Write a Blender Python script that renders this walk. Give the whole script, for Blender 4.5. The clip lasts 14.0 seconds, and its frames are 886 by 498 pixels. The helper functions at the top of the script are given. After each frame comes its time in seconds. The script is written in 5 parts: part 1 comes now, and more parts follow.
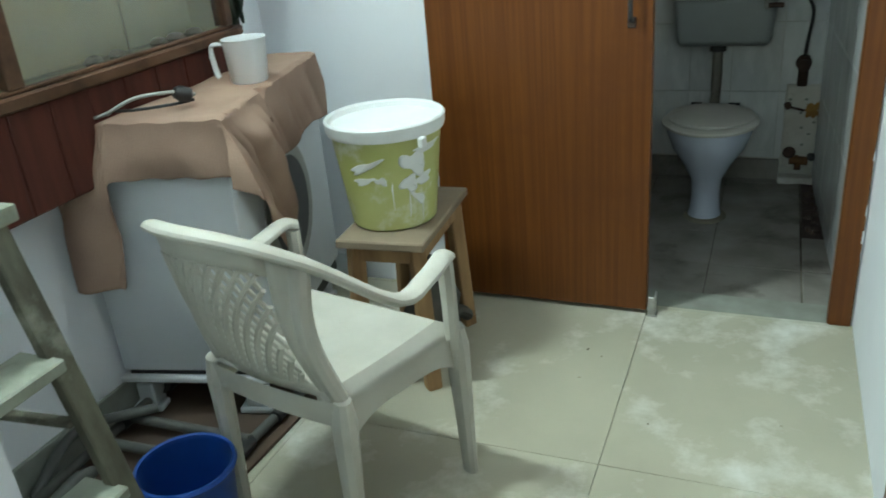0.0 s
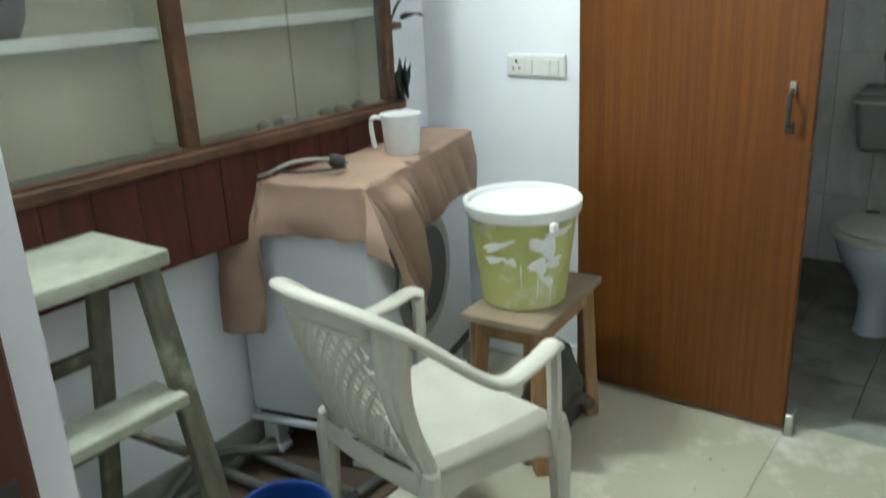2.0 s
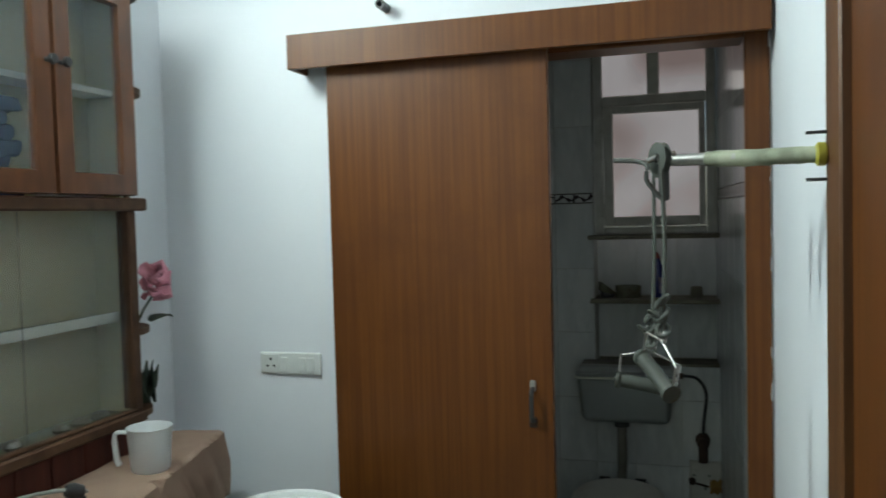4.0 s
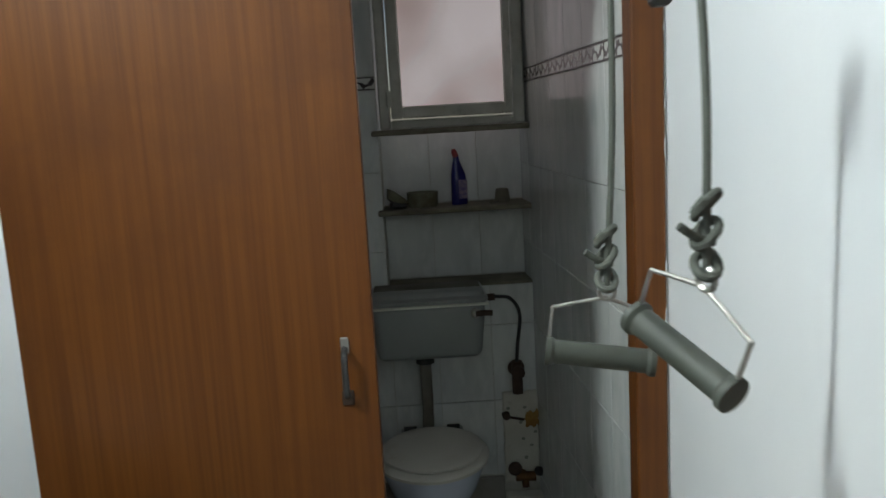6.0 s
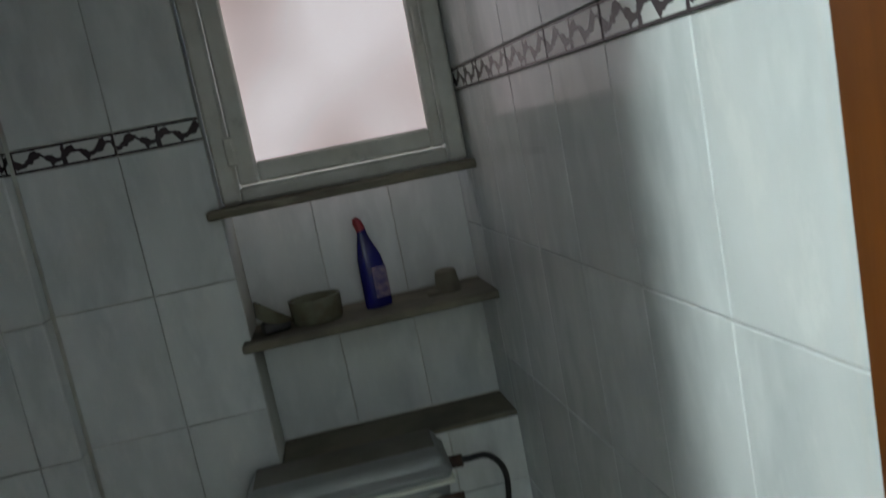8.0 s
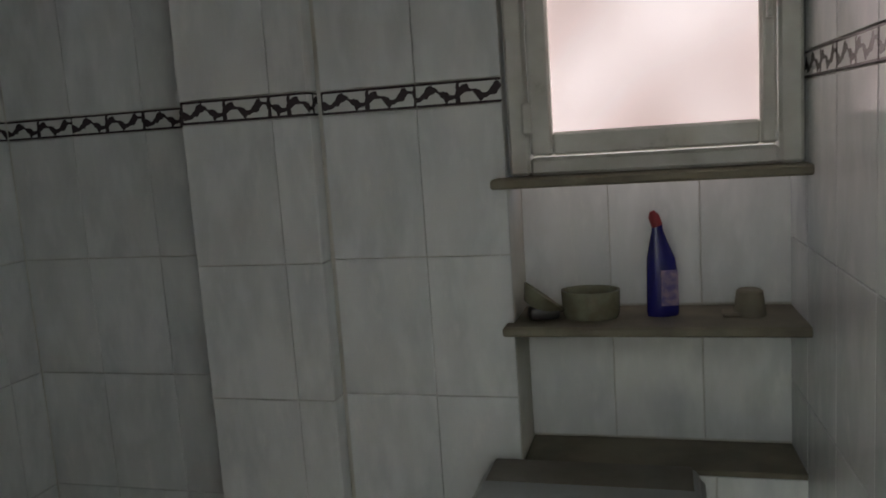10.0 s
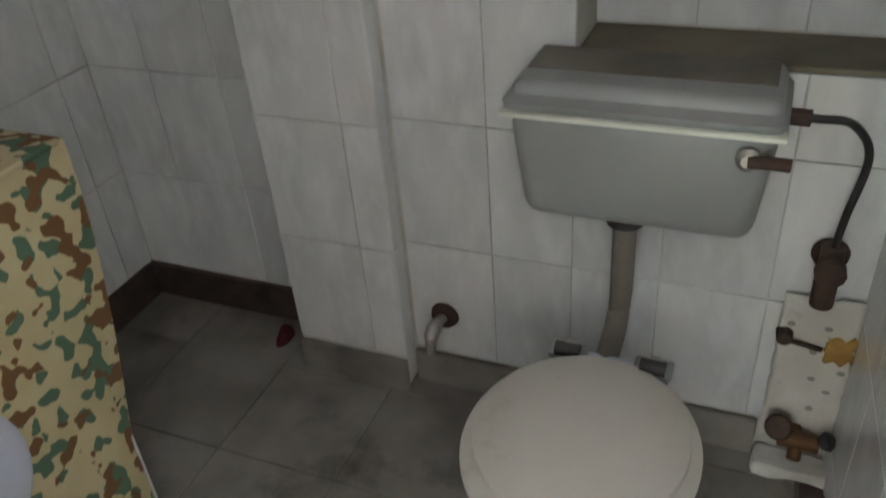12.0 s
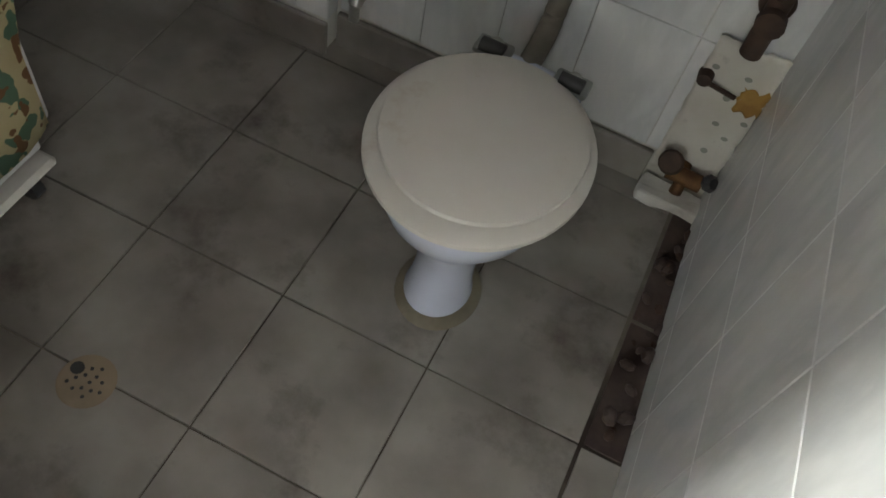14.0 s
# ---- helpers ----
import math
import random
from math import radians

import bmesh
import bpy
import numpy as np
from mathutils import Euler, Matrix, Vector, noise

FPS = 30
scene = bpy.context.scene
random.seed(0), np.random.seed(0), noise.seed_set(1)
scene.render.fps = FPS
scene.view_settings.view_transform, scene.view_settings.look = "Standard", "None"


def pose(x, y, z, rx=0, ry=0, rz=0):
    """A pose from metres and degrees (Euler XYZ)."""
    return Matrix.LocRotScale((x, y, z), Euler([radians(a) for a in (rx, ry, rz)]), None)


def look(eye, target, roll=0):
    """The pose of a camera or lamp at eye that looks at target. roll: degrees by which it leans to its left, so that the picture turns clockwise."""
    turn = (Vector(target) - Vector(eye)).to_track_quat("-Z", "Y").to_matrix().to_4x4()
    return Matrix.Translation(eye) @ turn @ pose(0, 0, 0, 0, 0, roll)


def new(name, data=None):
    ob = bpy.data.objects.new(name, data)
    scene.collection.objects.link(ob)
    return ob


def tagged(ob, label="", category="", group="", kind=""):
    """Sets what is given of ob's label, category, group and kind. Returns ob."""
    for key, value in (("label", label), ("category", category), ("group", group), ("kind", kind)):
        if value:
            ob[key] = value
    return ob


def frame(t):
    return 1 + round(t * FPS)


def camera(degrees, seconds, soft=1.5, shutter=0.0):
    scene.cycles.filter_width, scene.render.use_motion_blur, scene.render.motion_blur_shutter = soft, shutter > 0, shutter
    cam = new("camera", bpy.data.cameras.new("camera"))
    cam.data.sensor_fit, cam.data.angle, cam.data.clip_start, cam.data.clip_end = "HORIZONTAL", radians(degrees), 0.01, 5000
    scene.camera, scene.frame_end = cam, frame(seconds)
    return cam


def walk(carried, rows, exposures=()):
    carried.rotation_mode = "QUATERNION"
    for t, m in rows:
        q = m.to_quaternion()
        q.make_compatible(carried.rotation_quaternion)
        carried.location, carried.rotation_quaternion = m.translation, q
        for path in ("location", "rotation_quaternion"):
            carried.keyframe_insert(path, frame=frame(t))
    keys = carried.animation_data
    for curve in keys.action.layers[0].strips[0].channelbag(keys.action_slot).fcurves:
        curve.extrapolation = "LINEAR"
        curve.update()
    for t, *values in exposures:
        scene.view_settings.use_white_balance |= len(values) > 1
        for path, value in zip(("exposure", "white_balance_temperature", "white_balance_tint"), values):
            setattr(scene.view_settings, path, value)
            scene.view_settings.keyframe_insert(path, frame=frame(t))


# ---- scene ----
cam = camera(57.6, 14.0, soft=1.6, shutter=0.3)
PATH = [
    (0, (0.316, -2.378, 1.301), (-0.41, -0.704, 0.481), -5.1),
    (0.5, (0.326, -2.368, 1.282), (-0.558, -0.811, 0.389), -3.9),
    (1, (0.419, -2.349, 1.25), (-0.611, -0.918, 0.305), -3.9),
    (1.5, (0.457, -2.339, 1.24), (-0.602, -0.894, 0.349), -3.6),
    (2, (0.436, -2.342, 1.346), (-0.68, -0.813, 0.701), -2.8),
    (2.5, (0.479, -2.338, 1.421), (-0.697, -0.763, 1.052), -2.8),
    (3, (0.449, -2.345, 1.483), (-0.59, -0.646, 1.291), -2.1),
    (3.5, (0.412, -2.359, 1.519), (-0.419, -0.542, 1.442), -1.9),
    (4, (0.367, -2.349, 1.518), (-0.208, -0.435, 1.435), -1.5),
    (4.2, (0.353, -2.34, 1.523), (-0.115, -0.399, 1.407), -1.3),
    (6.3, (0.067, -1.386, 1.44), (0.18, 0.577, 1.074), -4.8),
    (6.5, (0.055, -1.247, 1.449), (0.207, 0.707, 1.05), -6.0),
    (7, (0.069, -0.917, 1.422), (0.264, 1.026, 0.991), -8.9),
    (7.5, (0.123, -0.642, 1.457), (0.386, 1.297, 1.044), -12.3),
    (8, (0.206, -0.376, 1.506), (0.443, 1.585, 1.19), -11.1),
    (8.2, (0.231, -0.328, 1.5), (0.387, 1.656, 1.302), -9.5),
    (10.3, (0.285, -0.162, 1.505), (-0.315, 1.714, 1.156), -4.5),
    (10.5, (0.305, -0.132, 1.495), (-0.32, 1.709, 1.026), -5.3),
    (11, (0.297, -0.045, 1.432), (-0.303, 1.728, 0.728), -6.8),
    (11.5, (0.295, 0.015, 1.347), (-0.362, 1.69, 0.474), -7.0),
    (12, (0.29, 0.026, 1.339), (-0.401, 1.537, 0.225), -5.0),
    (12.5, (0.263, 0.032, 1.341), (-0.371, 1.381, 0.007), -3.4),
    (13, (0.284, 0.039, 1.328), (-0.243, 1.287, -0.143), 0.4),
    (13.5, (0.273, 0.064, 1.308), (-0.02, 1.224, -0.295), 10.9),
    (14, (0.284, 0.05, 1.327), (0.019, 1.138, -0.329), 14.2),
]
EXPOSURES = [(0, 0.25, 6300, 4), (1, 0.5, 6700, 10), (2, 0.4, 6600, 10), (3, -0.05, 6400, 9), (3.5, -0.55, 6400, 8), (4.2, -0.7, 6500, 8), (6.3, -0.3, 6700, 15), (7, -0.2, 6700, 13),
             (8.2, 0.5, 6400, 12), (10.3, 1.1, 7100, 21), (11, 2.3, 7000, 22), (12, 1.95, 7200, 25), (13, 1.65, 7300, 25), (14, 1.65, 7300, 24)]
walk(cam, [(t, look(eye, target, roll)) for t, eye, target, roll in PATH], EXPOSURES)

# ---- light ----
world = bpy.data.worlds.new("world")
scene.world = world
world.use_nodes = True
sky = world.node_tree.nodes.new("ShaderNodeTexSky")
sky.sky_type, sky.sun_disc = "NISHITA", False
sky.sun_elevation, sky.sun_rotation = radians(40), radians(200)
world.node_tree.links.new(sky.outputs[0], world.node_tree.nodes["Background"].inputs[0])
world.node_tree.nodes["Background"].inputs[1].default_value = 0.08


def area(name, m, sx, sy, watts, colour):
    data = bpy.data.lights.new(name, "AREA")
    data.shape, data.size, data.size_y, data.energy, data.color = "RECTANGLE", sx, sy, watts, colour
    ob = new(name, data)
    ob.matrix_world = m
    return ob


# tube over the showcase, added fill from the unseen adjoining room, bathroom window
area("tube_light_lamp", look((-1.22, -1.15, 2.46), (0.2, -1.0, 1.2)), 0.06, 1.2, 125, (0.86, 1.0, 0.96))
area("room_window_light", look((0.2, -4.3, 2.0), (-0.1, 0, 0.9)), 1.6, 1.3, 10, (0.86, 1.0, 0.96))
area("bathroom_window_light", look((0.25, 1.40, 1.8), (0.2, 0.2, 1.5)), 0.38, 0.62, 0.55, (1.0, 0.92, 0.86))


# ---- materials ----
def mat(name, a, b=None, rough=0.6, metal=0.0, scale=6.0, stretch=(1, 1, 1), bump=0.15, bscale=60.0, c=None, spots=0.55, cscale=2.5, rnd=0.0, spec=0.5, lo=0.35, hi=0.65):
    """Two-tone procedural surface: a and b mixed by noise, c in larger stains, fine bump."""
    m = bpy.data.materials.new(name)
    m.use_nodes = True
    nt = m.node_tree
    n, l = nt.nodes, nt.links
    p = n["Principled BSDF"]
    p.inputs["Roughness"].default_value, p.inputs["Metallic"].default_value = rough, metal
    p.inputs["Specular IOR Level"].default_value = spec
    co = n.new("ShaderNodeTexCoord")
    mp = n.new("ShaderNodeMapping")
    mp.inputs["Scale"].default_value = stretch
    l.new(co.outputs["Object"], mp.inputs[0])
    info = n.new("ShaderNodeObjectInfo")
    if rnd:
        sh = n.new("ShaderNodeVectorMath")
        sh.operation = "SCALE"
        sh.inputs[0].default_value = (7.3, 5.1, 9.7)
        l.new(info.outputs["Random"], sh.inputs["Scale"])
        l.new(sh.outputs[0], mp.inputs["Location"])
    t1 = n.new("ShaderNodeTexNoise")
    t1.inputs["Scale"].default_value, t1.inputs["Detail"].default_value = scale, 6
    l.new(mp.outputs[0], t1.inputs["Vector"])
    r1 = n.new("ShaderNodeValToRGB")
    r1.color_ramp.elements[0].position, r1.color_ramp.elements[1].position = lo, hi
    r1.color_ramp.elements[0].color = (*a, 1)
    r1.color_ramp.elements[1].color = (*(b or [x * 0.85 for x in a]), 1)
    l.new(t1.outputs["Fac"], r1.inputs[0])
    col = r1.outputs[0]
    if c:
        t2 = n.new("ShaderNodeTexNoise")
        t2.inputs["Scale"].default_value, t2.inputs["Detail"].default_value = cscale, 8
        t2.inputs["Roughness"].default_value = 0.65
        l.new(mp.outputs[0] if rnd else co.outputs["Object"], t2.inputs["Vector"])
        r2 = n.new("ShaderNodeValToRGB")
        r2.color_ramp.elements[0].position, r2.color_ramp.elements[1].position = spots, min(1, spots + 0.18)
        l.new(t2.outputs["Fac"], r2.inputs[0])
        mx = n.new("ShaderNodeMixRGB")
        mx.inputs[2].default_value = (*c, 1)
        l.new(r2.outputs[0], mx.inputs[0])
        l.new(col, mx.inputs[1])
        col = mx.outputs[0]
    if rnd:
        hs = n.new("ShaderNodeHueSaturation")
        mr = n.new("ShaderNodeMapRange")
        mr.inputs[3].default_value, mr.inputs[4].default_value = 1 - rnd, 1 + rnd
        l.new(info.outputs["Random"], mr.inputs[0])
        l.new(mr.outputs[0], hs.inputs["Value"])
        l.new(col, hs.inputs["Color"])
        col = hs.outputs[0]
    l.new(col, p.inputs["Base Color"])
    t3 = n.new("ShaderNodeTexNoise")
    t3.inputs["Scale"].default_value, t3.inputs["Detail"].default_value = bscale, 4
    l.new(mp.outputs[0], t3.inputs["Vector"])
    bp = n.new("ShaderNodeBump")
    bp.inputs["Strength"].default_value, bp.inputs["Distance"].default_value = bump, 0.004
    l.new(t3.outputs["Fac"], bp.inputs["Height"])
    l.new(bp.outputs[0], p.inputs["Normal"])
    return m


def glass(name, tint, alpha, rough=0.03):
    m = bpy.data.materials.new(name)
    m.use_nodes = True
    n, l = m.node_tree.nodes, m.node_tree.links
    p = n["Principled BSDF"]
    p.inputs["Base Color"].default_value = (*tint, 1)
    p.inputs["Roughness"].default_value = rough
    p.inputs["Alpha"].default_value = alpha
    return m


PAINT = mat("wall_paint", (0.80, 0.82, 0.86), (0.74, 0.77, 0.82), rough=0.75, scale=1.6, bump=0.12, bscale=35, c=(0.68, 0.70, 0.74), spots=0.62, cscale=1.2)
PAINT_CEIL = mat("ceiling_paint", (0.82, 0.82, 0.80), (0.76, 0.77, 0.77), rough=0.8, scale=2, bump=0.1)
FLOOR_TILE = mat("cream_floor_tile", (0.45, 0.435, 0.335), (0.38, 0.365, 0.28), rough=0.40, scale=2.2, bump=0.06, c=(0.68, 0.68, 0.62), spots=0.52, cscale=3.4)
GROUT = mat("dirty_grout", (0.27, 0.26, 0.20), (0.33, 0.32, 0.25), rough=0.9)
SKIRT = mat("cement_skirting", (0.30, 0.32, 0.28), (0.22, 0.23, 0.20), rough=0.85, scale=9)
TEAK = mat("teak_veneer", (0.140, 0.045, 0.0075), (0.098, 0.030, 0.0052), spec=0.35, rough=0.42, scale=2.6, stretch=(30, 30, 0.7), bump=0.06, bscale=30, c=(0.085, 0.026, 0.0055), spots=0.50, cscale=1.6)
TEAK_DARK = mat("varnished_frame_wood", (0.15, 0.060, 0.018), (0.075, 0.029, 0.010), rough=0.45, scale=3, stretch=(12, 12, 0.5), bump=0.08)
CAB_WOOD = mat("showcase_wood", (0.090, 0.044, 0.023), (0.050, 0.024, 0.013), rough=0.6, spec=0.25, scale=5, stretch=(9, 2, 2), bump=0.06, c=(0.13, 0.07, 0.04), spots=0.5)
CAB_DOOR = mat("showcase_door_wood", (0.17, 0.062, 0.024), (0.105, 0.038, 0.015), rough=0.38, scale=5, stretch=(9, 4, 1.2), bump=0.06)
ENTRY_WOOD = mat("entrance_frame_wood", (0.095, 0.029, 0.014), (0.060, 0.018, 0.009), rough=0.5, scale=3, stretch=(12, 12, 0.6), bump=0.08)
PANEL = mat("dark_red_panelling", (0.085, 0.022, 0.014), (0.055, 0.014, 0.010), rough=0.65, spec=0.25, scale=4, stretch=(8, 8, 0.8))
CREAM = mat("cream_laminate", (0.54, 0.50, 0.32), (0.45, 0.415, 0.265), rough=0.5, scale=3)
SHELF_WHITE = mat("white_shelf_edge", (0.72, 0.74, 0.66), (0.6, 0.62, 0.55), rough=0.5)
DUSTY_SHELF = mat("dusty_shelf_board", (0.22, 0.215, 0.14), (0.13, 0.13, 0.085), rough=0.7, scale=12)
CAB_GLASS = glass("cabinet_glass", (0.26, 0.33, 0.36), 0.13)
# upper door panes: the blue they reflect is put into tint and alpha
DOOR_GLASS = glass("reflection_tinted_door_glass", (0.30, 0.40, 0.48), 0.11)
CLOTH = mat("brown_cotton_sheet", (0.36, 0.245, 0.185), (0.29, 0.195, 0.15), rough=0.95, spec=0.15, scale=5, bump=0.35, bscale=220, c=(0.42, 0.31, 0.24), spots=0.55)
ENAMEL = mat("white_enamel", (0.66, 0.69, 0.72), (0.60, 0.63, 0.66), rough=0.35, scale=3, bump=0.02, c=(0.5, 0.51, 0.5), spots=0.66)
DARK = mat("dark_plastic", (0.02, 0.02, 0.022), (0.035, 0.035, 0.035), rough=0.45)
RUBBER_GREY = mat("grey_plastic_ring", (0.33, 0.33, 0.30), (0.27, 0.27, 0.25), rough=0.5)
CHAIR = mat("dusty_white_plastic", (0.52, 0.51, 0.45), (0.44, 0.43, 0.375), rough=0.55, scale=7, bump=0.06, c=(0.36, 0.35, 0.28), spots=0.60, cscale=5)
LADDER = mat("paint_spattered_wood", (0.155, 0.150, 0.110), (0.075, 0.070, 0.050), rough=0.85, scale=7, stretch=(3, 3, 1), bump=0.35, c=(0.27, 0.27, 0.22), spots=0.58, cscale=11)
LADDER_TOP = mat("cement_splashed_top", (0.38, 0.40, 0.33), (0.27, 0.29, 0.23), rough=0.85, scale=9, bump=0.4, c=(0.15, 0.14, 0.10), spots=0.60, cscale=9)
BLUE = mat("blue_plastic", (0.012, 0.065, 0.30), (0.010, 0.05, 0.24), rough=0.38, scale=5, bump=0.03, c=(0.06, 0.13, 0.36), spots=0.62)
STOOL = mat("raw_pine", (0.36, 0.22, 0.10), (0.23, 0.13, 0.058), rough=0.75, scale=4, stretch=(6, 6, 1), bump=0.15, c=(0.13, 0.08, 0.045), spots=0.60)
STOOL_TOP = mat("grimy_stool_top", (0.27, 0.21, 0.145), (0.21, 0.165, 0.115), rough=0.8, scale=8, bump=0.2, c=(0.34, 0.28, 0.21), spots=0.56)
PAIL = mat("lime_paint_pail", (0.42, 0.44, 0.14), (0.50, 0.52, 0.22), rough=0.45, scale=4, bump=0.08, c=(0.72, 0.74, 0.68), spots=0.545, cscale=8)
PAIL_RIM = mat("white_paint_plastic", (0.78, 0.80, 0.80), (0.70, 0.72, 0.72), rough=0.4)
MUG = mat("white_mug_plastic", (0.74, 0.76, 0.77), (0.68, 0.70, 0.71), rough=0.4, c=(0.42, 0.40, 0.38), spots=0.64, cscale=14)
PIPE = mat("grey_painted_pipe", (0.125, 0.13, 0.12), (0.06, 0.062, 0.056), rough=0.6, scale=10, bump=0.15)
BOARD = mat("brown_ply_board", (0.10, 0.065, 0.045), (0.065, 0.043, 0.03), rough=0.85, scale=6)
JUNK = mat("dusty_dark_sack", (0.10, 0.095, 0.08), (0.05, 0.048, 0.04), rough=0.95, scale=9, bump=0.4)
STEEL = mat("dull_steel", (0.5, 0.5, 0.48), (0.35, 0.34, 0.32), rough=0.35, metal=0.9, scale=20)
CORD = mat("grey_nylon_cord", (0.11, 0.12, 0.105), (0.07, 0.078, 0.07), rough=0.8, bscale=300, bump=0.4)
GRIP = mat("grey_rubber_grip", (0.065, 0.073, 0.062), (0.040, 0.046, 0.038), rough=0.6, scale=12)
TAPE = mat("masking_tape_wrap", (0.42, 0.45, 0.33), (0.25, 0.28, 0.20), rough=0.7, scale=18, lo=0.42, hi=0.58)
PINK = mat("pink_fabric_flower", (0.74, 0.32, 0.40), (0.62, 0.24, 0.32), rough=0.85, scale=25)
LEAF = mat("plastic_leaf", (0.03, 0.05, 0.03), (0.02, 0.035, 0.022), rough=0.6)
SWITCH = mat("switch_plastic", (0.70, 0.72, 0.70), (0.66, 0.68, 0.66), rough=0.4)
TILE = mat("marbled_wall_tile", (0.66, 0.68, 0.68), (0.53, 0.56, 0.565), rough=0.16, scale=10, stretch=(2.2, 2.2, 0.8), bump=0.03, bscale=20, c=(0.70, 0.71, 0.70), spots=0.5, cscale=5, rnd=0.04)
TILE.node_tree.nodes["Mapping"].inputs["Rotation"].default_value = (0.0, 0.45, 0.0)
TGROUT = mat("wall_grout", (0.60, 0.60, 0.56), (0.44, 0.43, 0.38), rough=0.9, scale=4)
BFLOOR = mat("bathroom_floor_tile", (0.270, 0.258, 0.235), (0.150, 0.138, 0.122), rough=0.55, scale=4.5, bump=0.2, bscale=45, c=(0.062, 0.047, 0.040), spots=0.53, cscale=3.6)
BGROUT = mat("black_mould_grout", (0.045, 0.033, 0.026), (0.19, 0.175, 0.145), rough=0.9, scale=5)
MOULD = mat("dark_red_skirting", (0.075, 0.052, 0.043), (0.038, 0.022, 0.020), rough=0.7, scale=14, bump=0.5, c=(0.15, 0.125, 0.10), spots=0.60, cscale=12)
STONE = mat("grubby_stone_slab", (0.20, 0.18, 0.13), (0.13, 0.115, 0.085), rough=0.75, scale=9, bump=0.2, c=(0.29, 0.26, 0.2), spots=0.58)
ALU = mat("weathered_white_frame", (0.62, 0.61, 0.57), (0.47, 0.46, 0.42), rough=0.6, scale=9, bump=0.15, c=(0.17, 0.15, 0.12), spots=0.60, cscale=9)
CERAMIC = mat("dusty_lid_plastic", (0.54, 0.53, 0.49), (0.48, 0.47, 0.43), rough=0.4, scale=4, bump=0.03, c=(0.36, 0.30, 0.22), spots=0.60, cscale=5)
BOWL = mat("blue_white_ceramic", (0.50, 0.55, 0.66), (0.46, 0.51, 0.62), rough=0.15, scale=3, bump=0.01)
TANK = mat("grey_cistern_plastic", (0.27, 0.29, 0.29), (0.235, 0.255, 0.255), rough=0.35, scale=4, bump=0.03, c=(0.25, 0.26, 0.25), spots=0.6)
TANK_DIRT = mat("cistern_lid_grime", (0.12, 0.105, 0.08), (0.19, 0.18, 0.155), rough=0.6, scale=6)
RUST = mat("rusted_fitting", (0.085, 0.05, 0.035), (0.045, 0.028, 0.022), rough=0.7, metal=0.3, scale=20, bump=0.3)
PLASTER = mat("spotted_wall_tile", (0.60, 0.59, 0.54), (0.50, 0.485, 0.43), rough=0.5, scale=9, bump=0.25, c=(0.30, 0.29, 0.26), spots=0.60, cscale=16)
YELLOW_STAIN = mat("yellow_rust_stain", (0.40, 0.24, 0.06), (0.27, 0.14, 0.035), rough=0.8, scale=20, bump=0.3)
BRASS = mat("corroded_brass", (0.20, 0.10, 0.035), (0.09, 0.042, 0.02), rough=0.6, metal=0.5, scale=30, bump=0.4)
BRICK = mat("red_brick_stub", (0.16, 0.06, 0.04), (0.08, 0.035, 0.025), rough=0.9, scale=15, bump=0.4)
BOTTLE = mat("dark_blue_bottle", (0.012, 0.012, 0.16), (0.01, 0.01, 0.12), rough=0.25, scale=3, bump=0.0)
CAPRED = mat("red_cap", (0.28, 0.02, 0.03), rough=0.4)
LABEL_P = mat("bottle_label", (0.34, 0.25, 0.32), (0.10, 0.08, 0.25), rough=0.5, scale=50)
GLASSY = mat("murky_glass_bowl", (0.20, 0.20, 0.14), (0.12, 0.11, 0.07), rough=0.25, scale=20)
CLOTHES = mat("dark_blue_clothes", (0.008, 0.018, 0.055), (0.018, 0.034, 0.085), rough=0.95, scale=10, bump=0.3)
CLOTHES2 = mat("pale_pink_clothes", (0.55, 0.42, 0.46), (0.6, 0.55, 0.56), rough=0.95, scale=8)
PETAL = mat("white_silk_petal", (0.62, 0.68, 0.70), (0.5, 0.56, 0.58), rough=0.8)


def camo():
    m = mat("camouflage_cover_cloth", (0.40, 0.34, 0.19), (0.50, 0.44, 0.28), rough=0.8, scale=5, bump=0.15, bscale=90)
    n, l = m.node_tree.nodes, m.node_tree.links
    p = n["Principled BSDF"]
    col = p.inputs["Base Color"].links[0].from_socket
    co = n.new("ShaderNodeTexCoord")
    for off, colour, pos in (((3.1, 0, 1), (0.060, 0.125, 0.080), 0.555), ((0, 5.2, 7), (0.14, 0.065, 0.02), 0.58)):
        mp = n.new("ShaderNodeMapping")
        mp.inputs["Location"].default_value = off
        l.new(co.outputs["Object"], mp.inputs[0])
        t = n.new("ShaderNodeTexNoise")
        t.inputs["Scale"].default_value, t.inputs["Detail"].default_value = 26, 1.4
        l.new(mp.outputs[0], t.inputs["Vector"])
        r = n.new("ShaderNodeValToRGB")
        r.color_ramp.elements[0].position, r.color_ramp.elements[1].position = pos, pos + 0.015
        l.new(t.outputs["Fac"], r.inputs[0])
        mx = n.new("ShaderNodeMixRGB")
        mx.inputs[2].default_value = (*colour, 1)
        l.new(r.outputs[0], mx.inputs[0])
        l.new(col, mx.inputs[1])
        col = mx.outputs[0]
    l.new(col, p.inputs["Base Color"])
    return m


CAMO = camo()


